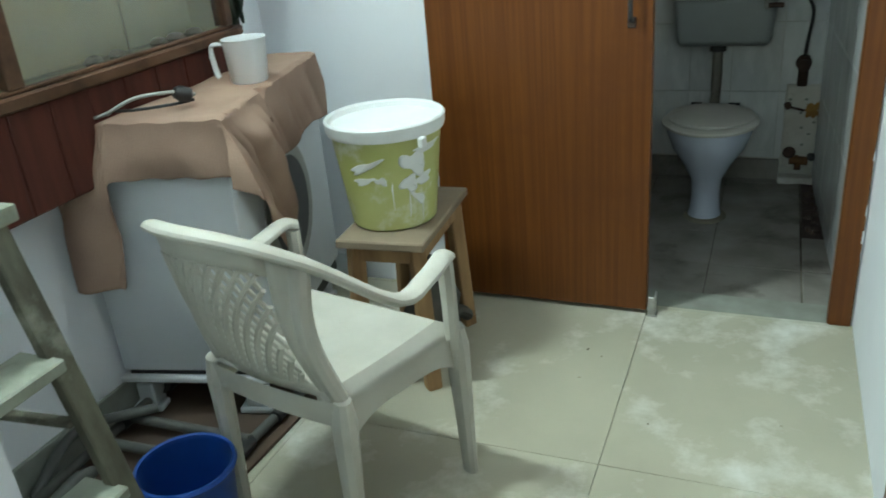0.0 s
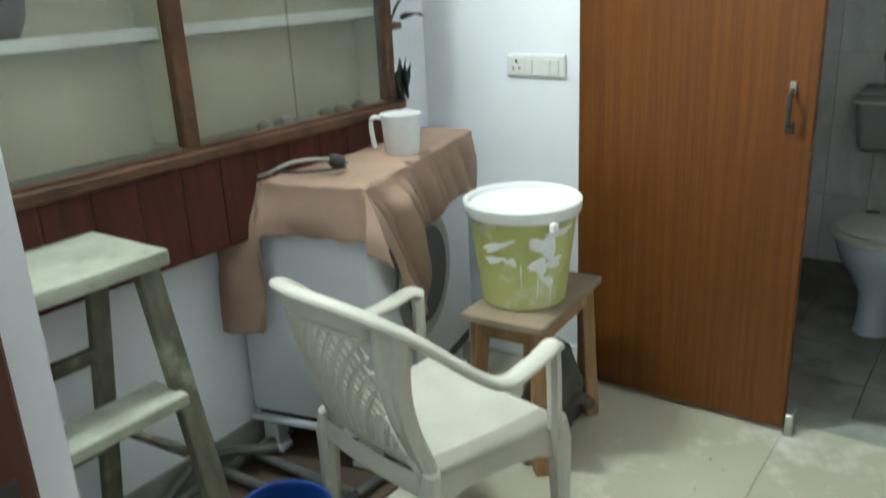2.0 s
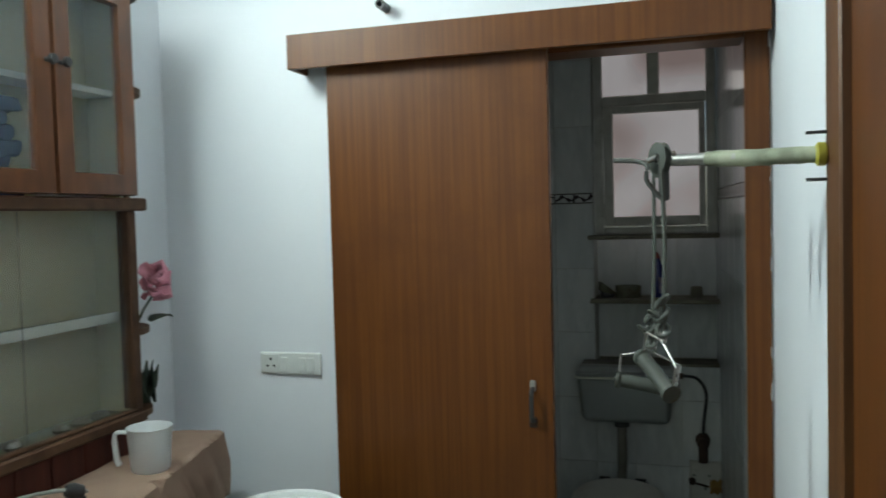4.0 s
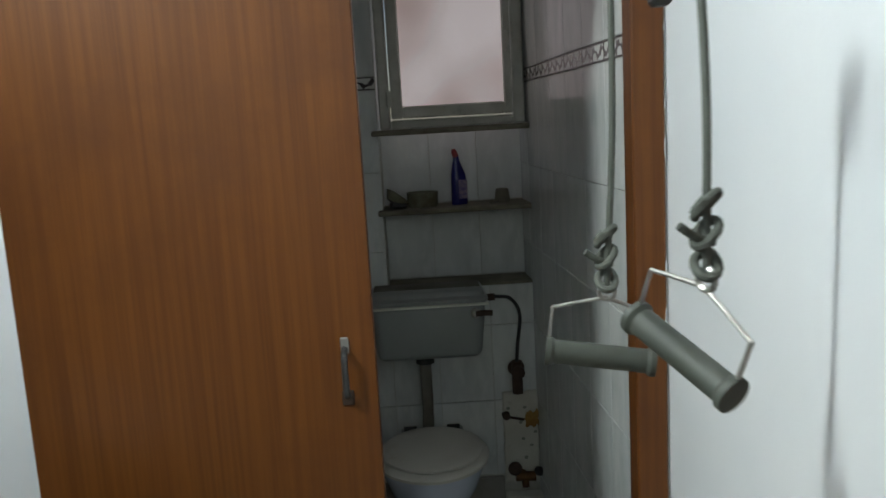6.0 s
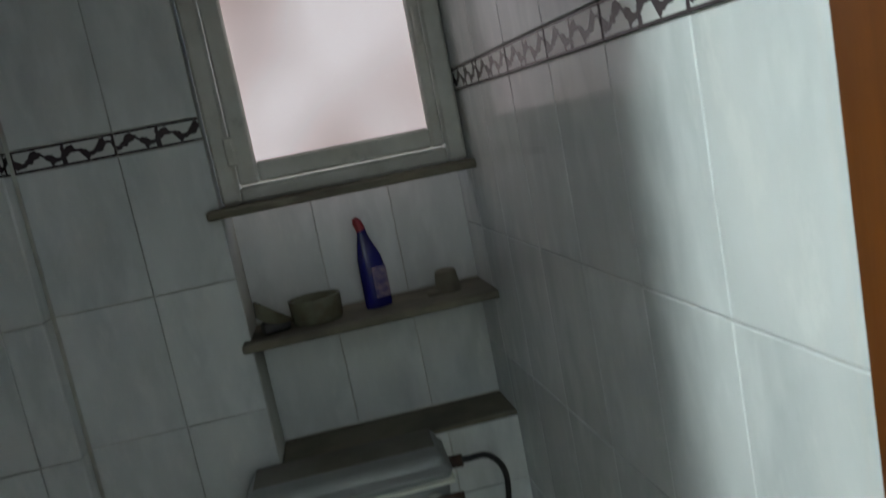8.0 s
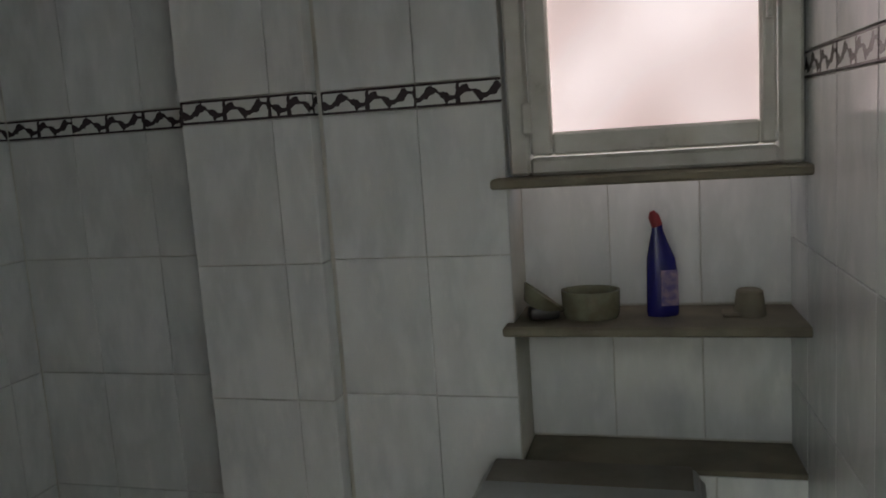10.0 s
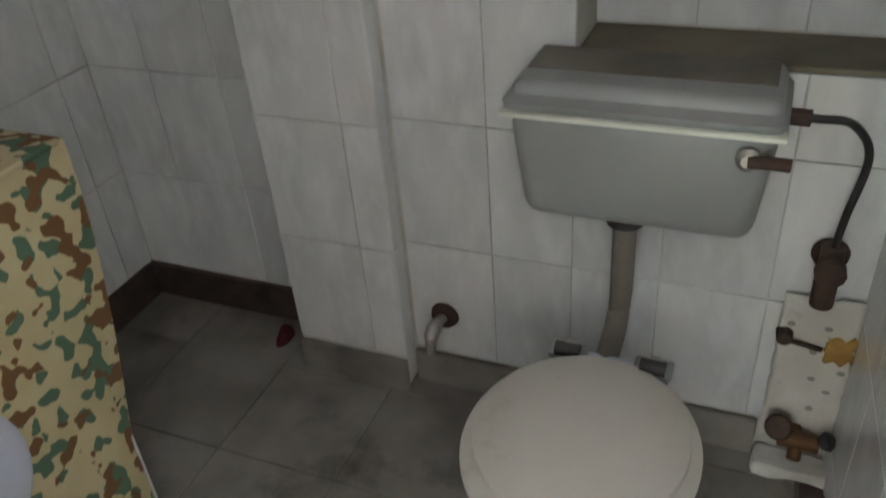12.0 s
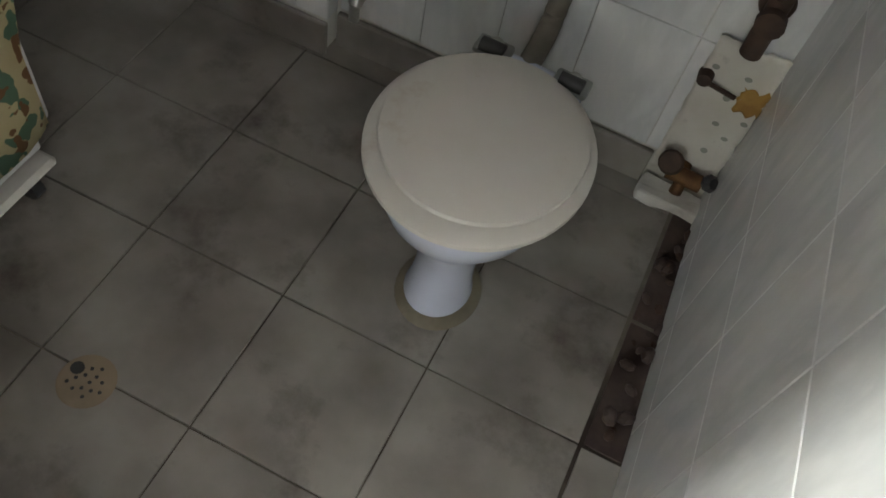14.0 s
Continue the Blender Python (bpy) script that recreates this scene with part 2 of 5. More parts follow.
def frosted():
    """Frosted pane that glows with the daylight outside, pinkish with soft grey shapes."""
    m = bpy.data.materials.new("frosted_window_pane")
    m.use_nodes = True
    n, l = m.node_tree.nodes, m.node_tree.links
    p = n["Principled BSDF"]
    co = n.new("ShaderNodeTexCoord")
    t = n.new("ShaderNodeTexNoise")
    t.inputs["Scale"].default_value, t.inputs["Detail"].default_value = 2.6, 1
    l.new(co.outputs["Object"], t.inputs["Vector"])
    r = n.new("ShaderNodeValToRGB")
    r.color_ramp.elements[0].position, r.color_ramp.elements[1].position = 0.35, 0.62
    r.color_ramp.elements[0].color, r.color_ramp.elements[1].color = (0.52, 0.40, 0.38, 1), (0.92, 0.86, 0.88, 1)
    l.new(t.outputs["Fac"], r.inputs[0])
    l.new(r.outputs[0], p.inputs["Base Color"])
    l.new(r.outputs[0], p.inputs["Emission Color"])
    p.inputs["Emission Strength"].default_value = 0.40
    p.inputs["Roughness"].default_value = 0.3
    return m


PANE = frosted()


# ---- building blocks ----
def box(lo, hi, bevel=0.0, seg=1):
    bm = bmesh.new()
    bmesh.ops.create_cube(bm, size=1)
    for v in bm.verts:
        v.co = Vector([lo[i] + (v.co[i] + 0.5) * (hi[i] - lo[i]) for i in range(3)])
    if bevel:
        bmesh.ops.bevel(bm, geom=bm.edges[:], offset=bevel, segments=seg, affect="EDGES", profile=0.5)
    return bm


def add(*bms):
    """Join several bmeshes into the first."""
    first = bms[0]
    for other in bms[1:]:
        me = bpy.data.meshes.new("tmp")
        other.to_mesh(me)
        other.free()
        first.from_mesh(me)
        bpy.data.meshes.remove(me)
    return first


def move(bm, m):
    bmesh.ops.transform(bm, matrix=m, verts=bm.verts[:])
    return bm


def lathe(profile, seg=32, sx=1.0, sy=1.0, cap=True):
    """A turned shape from (radius, height) pairs."""
    bm = bmesh.new()
    rings = []
    for r, z in profile:
        rings.append([bm.verts.new((sx * r * math.cos(2 * math.pi * i / seg), sy * r * math.sin(2 * math.pi * i / seg), z)) for i in range(seg)])
    for a, b in zip(rings, rings[1:]):
        for i in range(seg):
            bm.faces.new((a[i], a[(i + 1) % seg], b[(i + 1) % seg], b[i]))
    for ring, flip in ((rings[0], True), (rings[-1], False)):
        if cap and profile[0 if flip else -1][0] > 1e-4:
            bm.faces.new(ring[::-1] if flip else ring)
    bmesh.ops.remove_doubles(bm, verts=bm.verts[:], dist=1e-5)
    return bm


def tube(points, r, seg=10, flat=1.0):
    """A round bar swept along points; r may be one radius or one a point."""
    bm = bmesh.new()
    pts = [Vector(p) for p in points]
    rs = r if isinstance(r, (list, tuple)) else [r] * len(pts)
    up = Vector((0.13, 0.21, 0.97)).normalized()
    rings = []
    for i, p in enumerate(pts):
        d = (pts[min(i + 1, len(pts) - 1)] - pts[max(i - 1, 0)]).normalized()
        u = d.cross(up)
        if u.length < 0.1:
            u = d.cross(Vector((1, 0, 0)))
        u.normalize()
        w = d.cross(u).normalized()
        rings.append([bm.verts.new(p + rs[i] * (math.cos(2 * math.pi * k / seg) * u + flat * math.sin(2 * math.pi * k / seg) * w)) for k in range(seg)])
    for a, b in zip(rings, rings[1:]):
        for k in range(seg):
            bm.faces.new((a[k], a[(k + 1) % seg], b[(k + 1) % seg], b[k]))
    bm.faces.new(rings[0][::-1])
    bm.faces.new(rings[-1])
    bmesh.ops.recalc_face_normals(bm, faces=bm.faces[:])
    return bm


def spline(points, n=8):
    """Smooth run of points through the given ones."""
    P = [Vector(p) for p in points]
    P = [2 * P[0] - P[1]] + P + [2 * P[-1] - P[-2]]
    out = []
    for i in range(1, len(P) - 2):
        for k in range(n):
            t = k / n
            out.append(0.5 * (2 * P[i] + (P[i + 1] - P[i - 1]) * t + (2 * P[i - 1] - 5 * P[i] + 4 * P[i + 1] - P[i + 2]) * t * t + (3 * P[i] - P[i - 1] - 3 * P[i + 1] + P[i + 2]) * t ** 3))
    out.append(P[-2])
    return out


def beam(a, b, w, d, bevel=0.004):
    """A squared timber from a to b."""
    a, b = Vector(a), Vector(b)
    m = (b - a).to_track_quat("Z", "Y").to_matrix().to_4x4()
    return move(box((-w / 2, -d / 2, 0), (w / 2, d / 2, (b - a).length), bevel), Matrix.Translation(a) @ m)


def mesh_of(name, bm, material, smooth=False):
    me = bpy.data.meshes.new(name)
    bm.to_mesh(me)
    bm.free()
    me.materials.append(material)
    if smooth:
        me.shade_smooth()
        me.set_sharp_from_angle(angle=radians(35))
    return me


def part(name, bm, material, parent=None, label="", smooth=True):
    ob = new(name, mesh_of(name, bm, material, smooth))
    ob.parent = parent
    return tagged(ob, label)


def thing(name, m, label, category, group=""):
    ob = new(name)
    ob.empty_display_size = 0.1
    ob.matrix_world = m
    return tagged(ob, label, category, group)


def structure(name, bm, material, label, category, smooth=False):
    return tagged(part(name, bm, material, None, "", smooth), label, category, kind="structure")


def sheet(f, nu, nv):
    """A grid surface from f(u, v), u and v in 0..1."""
    bm = bmesh.new()
    g = [[bm.verts.new(f(i / nu, j / nv)) for j in range(nv + 1)] for i in range(nu + 1)]
    for i in range(nu):
        for j in range(nv):
            bm.faces.new((g[i][j], g[i + 1][j], g[i + 1][j + 1], g[i][j + 1]))
    return bm


def thicken(ob, t, offset=0.0, subdiv=0):
    if subdiv:
        s = ob.modifiers.new("smooth", "SUBSURF")
        s.levels = s.render_levels = subdiv
    m = ob.modifiers.new("thickness", "SOLIDIFY")
    m.thickness, m.offset = t, offset
    return ob


def smoothstep(x):
    x = max(0.0, min(1.0, x))
    return x * x * (3 - 2 * x)


WX, EX, CEIL = -1.313, 0.597, 2.75       # west and east wall, ceiling height
BW, BACK = -1.28, 1.34                   # bathroom: west wall, toilet wall

# ---- structure of the room ----
structure("floor", box((WX - 0.12, -5.1, -0.12), (1.4, 0.0, -0.006)), GROUT, "dark grouted bed under cream floor tiles", "floor")
wn = add(box((WX - 0.12, 0, -0.05), (-0.30, 0.12, CEIL)), box((0.592, 0, -0.05), (0.9, 0.12, CEIL)), box((-0.30, 0, 2.03), (0.592, 0.12, CEIL)))
structure("wall_north", wn, PAINT, "white painted wall with a doorway to the bathroom", "wall")
structure("wall_west", box((WX - 0.12, -2.06, -0.05), (WX, 0, CEIL)), PAINT, "white painted wall behind the showcase", "wall")
structure("wall_east", add(box((EX, -0.93, -0.05), (EX + 0.12, 0, CEIL)), box((EX, -0.93 - 1.0, 2.12), (EX + 0.12, -0.93, CEIL)), box((EX, -2.4, -0.05), (EX + 0.12, -1.93, CEIL))), PAINT, "white painted wall with a wooden door", "wall")
structure("wall_south", add(box((WX - 0.12, -2.16, -0.05), (-0.262, -2.06, CEIL)), box((-0.262, -2.16, 2.15), (EX, -2.06, CEIL)), box((-0.302, -2.06, -0.05), (-0.262, -2.012, 2.15))), PAINT, "white painted wall end beside the entrance", "wall")
structure("wall_adjoining", add(box((-2.0, -5.1, -0.05), (-1.88, -2.16, CEIL)), box((1.28, -5.1, -0.05), (1.4, -2.16, CEIL)), box((-2.0, -5.2, -0.05), (1.4, -5.1, CEIL)), box((-2.0, -2.16, -0.05), (WX - 0.12, -2.06, CEIL)), box((EX + 0.12, -2.4, -0.05), (1.4, -2.16, CEIL))), PAINT, "plain white walls of the adjoining room", "wall")
structure("floor_adjoining", box((-2.0, -5.1, -0.13), (WX - 0.12, -2.06, -0.005)), FLOOR_TILE, "cream tiled floor of the adjoining room", "floor")
structure("ceiling", box((-2.0, -5.2, CEIL), (1.4, 0.12, CEIL + 0.1)), PAINT_CEIL, "plain white painted ceiling", "ceiling")
structure("baseboard", box((WX, -2.0, 0.0), (WX + 0.012, -0.002, 0.105), 0.003), SKIRT, "grey cement skirting along the wall", "skirting")
structure("baseboard_north", box((WX + 0.014, -0.012, 0.0), (-0.30, 0.0, 0.09), 0.003), PAINT, "white painted skirting on the door wall", "skirting")

# wooden frame of the entrance, with its strike plates
entrance = structure("door_frame_entrance", add(box((-0.40, -2.22, 0), (-0.222, -2.063, 2.12), 0.004), box((-0.222, -2.215, 0), (-0.205, -2.13, 2.12), 0.003)), ENTRY_WOOD, "reddish brown wooden entrance door frame with strike holes", "door frame", True)
for z in (0.93, 0.85):
    part("strike_hole", box((-0.2225, -2.108, z - 0.022), (-0.2195, -2.08, z + 0.022), 0.001), DARK, entrance, "dark mortised strike hole")
    part("splinter", box((-0.2225, -2.1, z - 0.034), (-0.2165, -2.085, z - 0.023), 0.002), STOOL, entrance, "bare splintered wood")

# wooden door in the east wall
frame_e = structure("door_frame_east", add(box((EX - 0.012, -1.05, 0), (EX + 0.1, -0.932, 2.12), 0.004), box((EX - 0.012, -1.93, 0), (EX + 0.1, -1.85, 2.12), 0.004), box((EX - 0.012, -1.85, 2.04), (EX + 0.1, -1.05, 2.12), 0.004)), TEAK_DARK, "brown varnished wooden door frame", "door frame", True)
structure("door_1", box((EX + 0.004, -1.848, 0.01), (EX + 0.04, -1.054, 2.038), 0.003), TEAK, "closed brown wooden door", "door", True)

# bathroom doorway lining
structure("door_frame_bathroom", add(box((0.527, -0.012, 0), (0.592, 0.03, 2.03), 0.004), box((0.545, 0.03, 0), (0.592, 0.125, 2.03), 0.004), box((-0.30, 0.0, 0), (-0.26, 0.125, 2.03), 0.004), box((-0.26, 0.0, 1.98), (0.527, 0.125, 2.03), 0.004)), TEAK, "teak door lining with chipped paint at its edge", "door frame", True)
rp = random.Random(11)
lining = bpy.data.objects["door_frame_bathroom"]
for k in range(14):
    z, h = rp.uniform(0.2, 1.95), rp.uniform(0.008, 0.04)
    part("paint_chip", box((0.5925 - rp.uniform(0.002, 0.005), -0.0135, z), (0.5925, -0.0115, z + h), 0.0008), PAINT, lining, "white paint smear")
tagged(part("threshold", box((-0.26, 0.0, -0.05), (0.545, 0.125, -0.004), 0.003), SKIRT), "grey cement door threshold", "threshold", kind="structure")

# ---- structure of the bathroom ----
structure("floor_bathroom", box((BW - 0.1, 0.125, -0.12), (0.75, 1.60, -0.026)), BGROUT, "mouldy dark joints under the bathroom tiles", "floor")
wall_a = structure("wall_toilet", add(box((-0.412, BACK + 0.006, -0.1), (-0.028, 1.60, CEIL)), box((-0.028, BACK + 0.006, -0.1), (0.62, 1.60, 0.822)), box((-0.028, 1.496, 0.822), (0.62, 1.60, 1.41)), box((-0.028, 1.40, 2.26), (0.62, 1.60, CEIL))), TGROUT, "bathroom wall with a shelf niche and window", "wall")
wall_p = structure("wall_pilaster", box((-0.692, 1.296, -0.1), (-0.412, 1.60, CEIL)), TGROUT, "tiled pilaster beside the toilet", "wall")
wall_r = structure("wall_recess", add(box((BW - 0.1, 1.456, -0.1), (-0.692, 1.60, CEIL))), TGROUT, "tiled wall of the shower recess", "wall")
wall_w = structure("wall_bathroom_west", box((BW - 0.12, 0.125, -0.1), (BW - 0.006, 1.456, CEIL)), TGROUT, "tiled west wall of the bathroom", "wall")
wall_e = structure("wall_bathroom_east", box((0.006, 0, -0.1), (0.1, 1.40, CEIL)), TGROUT, "tiled east wall of the bathroom", "wall")
wall_e.matrix_world = pose(0.570, 0.125, 0, 0, 0, 2.95)
structure("ceiling_bathroom", box((BW - 0.1, 0.12, CEIL - 0.15), (0.75, 1.60, CEIL - 0.05)), PAINT_CEIL, "plain white bathroom ceiling", "ceiling")
structure("wall_bathroom_south", box((BW - 0.12, 0.12, -0.1), (-0.30, 0.14, CEIL)), PAINT, "plain inner face of the door wall", "wall")
structure("baseboard_recess", add(box((BW, 1.435, -0.026), (-0.695, 1.452, 0.085), 0.003), box((BW - 0.004, 0.15, -0.026), (BW + 0.012, 1.435, 0.085), 0.003)), MOULD, "dark red-brown stained skirting in the shower recess", "skirting")
structure("baseboard_bathroom", add(box((-0.692, 1.278, -0.026), (-0.404, 1.293, 0.070), 0.003), box((-0.402, 1.326, -0.026), (0.37, 1.343, 0.070), 0.003)), BFLOOR, "grubby grey tiled skirting behind the toilet", "skirting")

# ---- bathroom window ----
window = structure("window_1", add(box((-0.02, 1.335, 1.412), (0.02, 1.40, 2.26), 0.006), box((0.462, 1.335, 1.412), (0.503, 1.40, 2.26), 0.006), box((0.02, 1.335, 1.412), (0.462, 1.40, 1.445), 0.006), box((0.02, 1.335, 2.225), (0.462, 1.40, 2.26), 0.006), box((0.02, 1.335, 1.985), (0.462, 1.40, 2.03), 0.006), box((0.215, 1.338, 2.03), (0.268, 1.40, 2.225), 0.006)), ALU, "weathered white framed window with frosted panes", "window", True)
part("sash", add(box((0.024, 1.322, 1.449), (0.066, 1.36, 1.982), 0.005), box((0.430, 1.322, 1.449), (0.458, 1.36, 1.982), 0.005), box((0.066, 1.322, 1.449), (0.430, 1.36, 1.492), 0.005), box((0.066, 1.322, 1.948), (0.430, 1.36, 1.982), 0.005)), ALU, window)
for lo, hi in (((0.064, 1.343, 1.49), (0.432, 1.348, 1.95)), ((0.02, 1.36, 2.028), (0.216, 1.366, 2.226)), ((0.266, 1.36, 2.028), (0.463, 1.366, 2.226))):
    part("pane", box(lo, hi), PANE, window, "frosted pinkish pane", False).visible_shadow = False
for z in (1.52, 1.90):
    part("hinge", box((0.010, 1.318, z - 0.03), (0.030, 1.336, z + 0.03), 0.004), ALU, window)
part("latch", box((0.440, 1.31, 1.66), (0.452, 1.324, 1.74), 0.003), ALU, window)
tagged(part("window_sill", box((-0.05, 1.285, 1.392), (0.512, 1.40, 1.411), 0.004), STONE), "grubby stone window sill", "sill", kind="structure")
tagged(part("niche_shelf", box((-0.045, 1.298, 1.105), (0.512, 1.489, 1.124), 0.004), STONE), "grubby stone shelf slab in the niche", "shelf", kind="structure")
tagged(part("niche_ledge", box((-0.026, BACK - 0.002, 0.8225), (0.514, 1.49, 0.834), 0.002), STONE), "grubby stone ledge over the cistern", "ledge", kind="structure")

# ---- sliding bathroom door ----
door = thing("sliding_door", pose(-0.34, -0.05, 0.015), "half-open teak veneer sliding door hanging from a rail", "door")
part("leaf", box((-0.338, -0.018, 0), (0.34, 0.018, 1.975), 0.002), TEAK, door)
handle = part("handle", tube(spline([(0.282, -0.022, 1.0), (0.282, -0.045, 0.99), (0.282, -0.048, 0.955), (0.282, -0.045, 0.915), (0.282, -0.022, 0.905)], 5), 0.0065), DARK, door, "dark metal pull handle")
part("backplate", box((0.274, -0.026, 0.990), (0.290, -0.0185, 1.022), 0.002), STEEL, handle)
part("backplate", box((0.270, -0.024, 0.885), (0.294, -0.0185, 0.915), 0.002), RUST, handle)
stop = thing("door_guide", pose(0.012, -0.052, 0), "small bent steel floor guide at the sliding door", "door guide")
part("bracket", add(box((-0.008, -0.03, 0), (0.022, 0.012, 0.006), 0.001), box((0.012, -0.026, 0.004), (0.018, 0.012, 0.075), 0.002), box((-0.006, -0.028, 0.004), (0.016, -0.0215, 0.068), 0.002)), STEEL, stop)
pelmet = thing("door_pelmet", pose(-0.1, -0.06, 1.972), "teak pelmet box over the sliding door rail", "pelmet")
part("front_board", box((-0.682, -0.06, 0), (0.687, -0.042, 0.104), 0.002), TEAK, pelmet)
part("top_board", box((-0.682, -0.042, 0.088), (0.687, 0.058, 0.104), 0.002), TEAK, pelmet)
part("end_board", box((-0.682, -0.042, 0), (-0.668, 0.058, 0.088), 0.001), TEAK, pelmet)
part("rail", box((-0.66, -0.01, 0.02), (0.68, 0.03, 0.06), 0.003), STEEL, pelmet)
stub = thing("pipe_stub", pose(-0.499, -0.002, 2.156), "dark open pipe stub in the wall over the pelmet", "pipe")
part("pipe", move(lathe([(0.014, 0), (0.014, 0.06), (0.009, 0.06), (0.009, 0.01)], 16), pose(0, 0, 0, 90)), DARK, stub)

# ---- switch plate ----
plate = thing("switch_plate", pose(-0.862, 0, 1.052), "white socket and switch plate on the wall", "socket")
part("plate", box((-0.108, -0.011, -0.036), (0.108, 0, 0.036), 0.004), SWITCH, plate)
part("socket", box((-0.098, -0.014, -0.03), (-0.038, -0.0105, 0.03), 0.002), SWITCH, plate)
for x, z, r in ((-0.068, 0.014, 0.005), (-0.08, -0.008, 0.004), (-0.056, -0.008, 0.004)):
    part("pin_hole", move(lathe([(r, 0), (r, 0.002)], 10), pose(x, -0.0138, z, 90)), DARK, plate)
for x in (-0.02, 0.045, 0.075):
    part("switch", box((x - 0.012, -0.016, -0.026), (x + 0.012, -0.0105, 0.022), 0.003), SWITCH, plate)

# ---- showcase on the west wall ----
FX, Y0, Y1, YM = -1.163, -1.95, -0.36, -1.142      # face, ends, middle stile
case = thing("showcase", pose(WX, YM, 0.70), "dark wooden wall showcase with sliding glass and glazed doors", "showcase")


def cs(lo, hi, b=0.002):
    """A board of the showcase in room coordinates."""
    o = (WX, YM, 0.70)
    return box([lo[i] - o[i] for i in range(3)], [hi[i] - o[i] for i in range(3)], b)


part("back_panel", cs((WX + 0.001, Y0, 0.94), (WX + 0.008, Y1, 2.22), 0), CREAM, case, "cream laminate back")
part("lower_panel", cs((FX - 0.035, Y0, 0.705), (FX - 0.012, Y1, 0.94)), PANEL, case, "dark red boarded panel")
for k in range(13):
    y = Y0 + 0.06 + k * 0.118
    part("panel_strip", cs((FX - 0.013, y, 0.708), (FX - 0.008, y + 0.112, 0.936), 0.002), PANEL, case)
part("bottom_rail", add(cs((FX - 0.03, Y0, 0.94), (FX + 0.012, Y1 + 0.01, 0.972), 0.005), cs((FX - 0.02, Y0, 0.972), (FX + 0.002, Y1, 0.982), 0.003)), CAB_WOOD, case)
part("middle_rail", cs((FX - 0.03, Y0, 1.555), (FX + 0.016, Y1 + 0.04, 1.592), 0.006), CAB_WOOD, case)
part("top_rail", cs((WX + 0.01, Y0, 2.19), (FX + 0.02, Y1 + 0.02, 2.225), 0.006), CAB_WOOD, case)
part("middle_stile", cs((FX - 0.03, YM - 0.022, 0.982), (FX + 0.004, YM + 0.022, 1.555), 0.004), CAB_WOOD, case)
part("end_stile", cs((FX - 0.04, Y1 - 0.035, 0.982), (FX + 0.004, Y1, 1.555), 0.004), CAB_WOOD, case)
part("end_panel", cs((WX + 0.01, Y1 - 0.012, 0.94), (FX - 0.04, Y1, 2.19), 0.001), CREAM, case, "cream inner end")
part("divider", cs((WX + 0.01, YM - 0.008, 0.982), (FX - 0.03, YM + 0.008, 2.19), 0.001), CREAM, case)
part("bottom_board", cs((WX + 0.008, Y0, 0.95), (FX - 0.03, Y1 - 0.013, 0.968), 0.001), DUSTY_SHELF, case, "dusty bottom shelf")
part("deck_board", cs((WX + 0.008, Y0, 1.56), (FX - 0.03, Y1 - 0.013, 1.58), 0.001), CREAM, case)
for a, b in ((Y0, YM - 0.01), (YM + 0.01, Y1 - 0.013)):
    sh = part("shelf", cs((WX + 0.009, a, 1.238), (FX - 0.062, b, 1.252), 0.001), DUSTY_SHELF, case)
    part("lipping", cs((FX - 0.0615, a, 1.234), (FX - 0.056, b, 1.262), 0.001), SHELF_WHITE, sh, "white shelf edge")
    part("upper_shelf", cs((WX + 0.009, a, 1.885), (FX - 0.05, b, 1.902), 0.001), SHELF_WHITE, case)
    part("sliding_pane", cs((FX - 0.022, a + 0.012, 0.983), (FX - 0.018, b - 0.02, 1.554), 0), CAB_GLASS, case, "dusty glass pane", False).visible_shadow = False
part("pane_edge", cs((FX - 0.017, -0.78, 0.983), (FX - 0.0145, -0.774, 1.554), 0), CAB_GLASS, case, "", False)


def door_frame_mesh(x0, x1, a, b, z0, z1, w):
    """One mitred frame with an opening, in room coordinates."""
    bm = bmesh.new()
    rings = []
    for inset, x in ((0, x0), (0.003, x1), (w - 0.004, x1), (w, x0)):
        rings.append([bm.verts.new((x - WX, y - YM, z - 0.70)) for y, z in ((a + inset, z0 + inset), (b - inset, z0 + inset), (b - inset, z1 - inset), (a + inset, z1 - inset))])
    for k in range(4):
        p, q = rings[k], rings[(k + 1) % 4]
        for i in range(4):
            bm.faces.new((p[i], p[(i + 1) % 4], q[(i + 1) % 4], q[i]))
    bmesh.ops.recalc_face_normals(bm, faces=bm.faces[:])
    return bm


for a, b, hy in ((-1.93, -1.60, None), (-1.59, YM - 0.012, None), (YM + 0.012, -0.68, -0.70), (-0.672, Y1 - 0.005, -0.652)):
    d = part("door", door_frame_mesh(FX, FX + 0.02, a, b, 1.597, 2.188, 0.062), CAB_DOOR, case, "glazed reddish wooden door", False)
    part("door_pane", cs((FX + 0.007, a + 0.06, 1.66), (FX + 0.011, b - 0.06, 2.127), 0), DOOR_GLASS, d, "clear glass", False).visible_shadow = False
    if hy:
        part("knob", move(lathe([(0.006, 0), (0.006, 0.012), (0.014, 0.02), (0.012, 0.03), (0.0, 0.033)], 16), pose(FX + 0.02 - WX, hy - YM, 1.93 - 0.70, 0, 90)), DARK, d, "dark round knob")
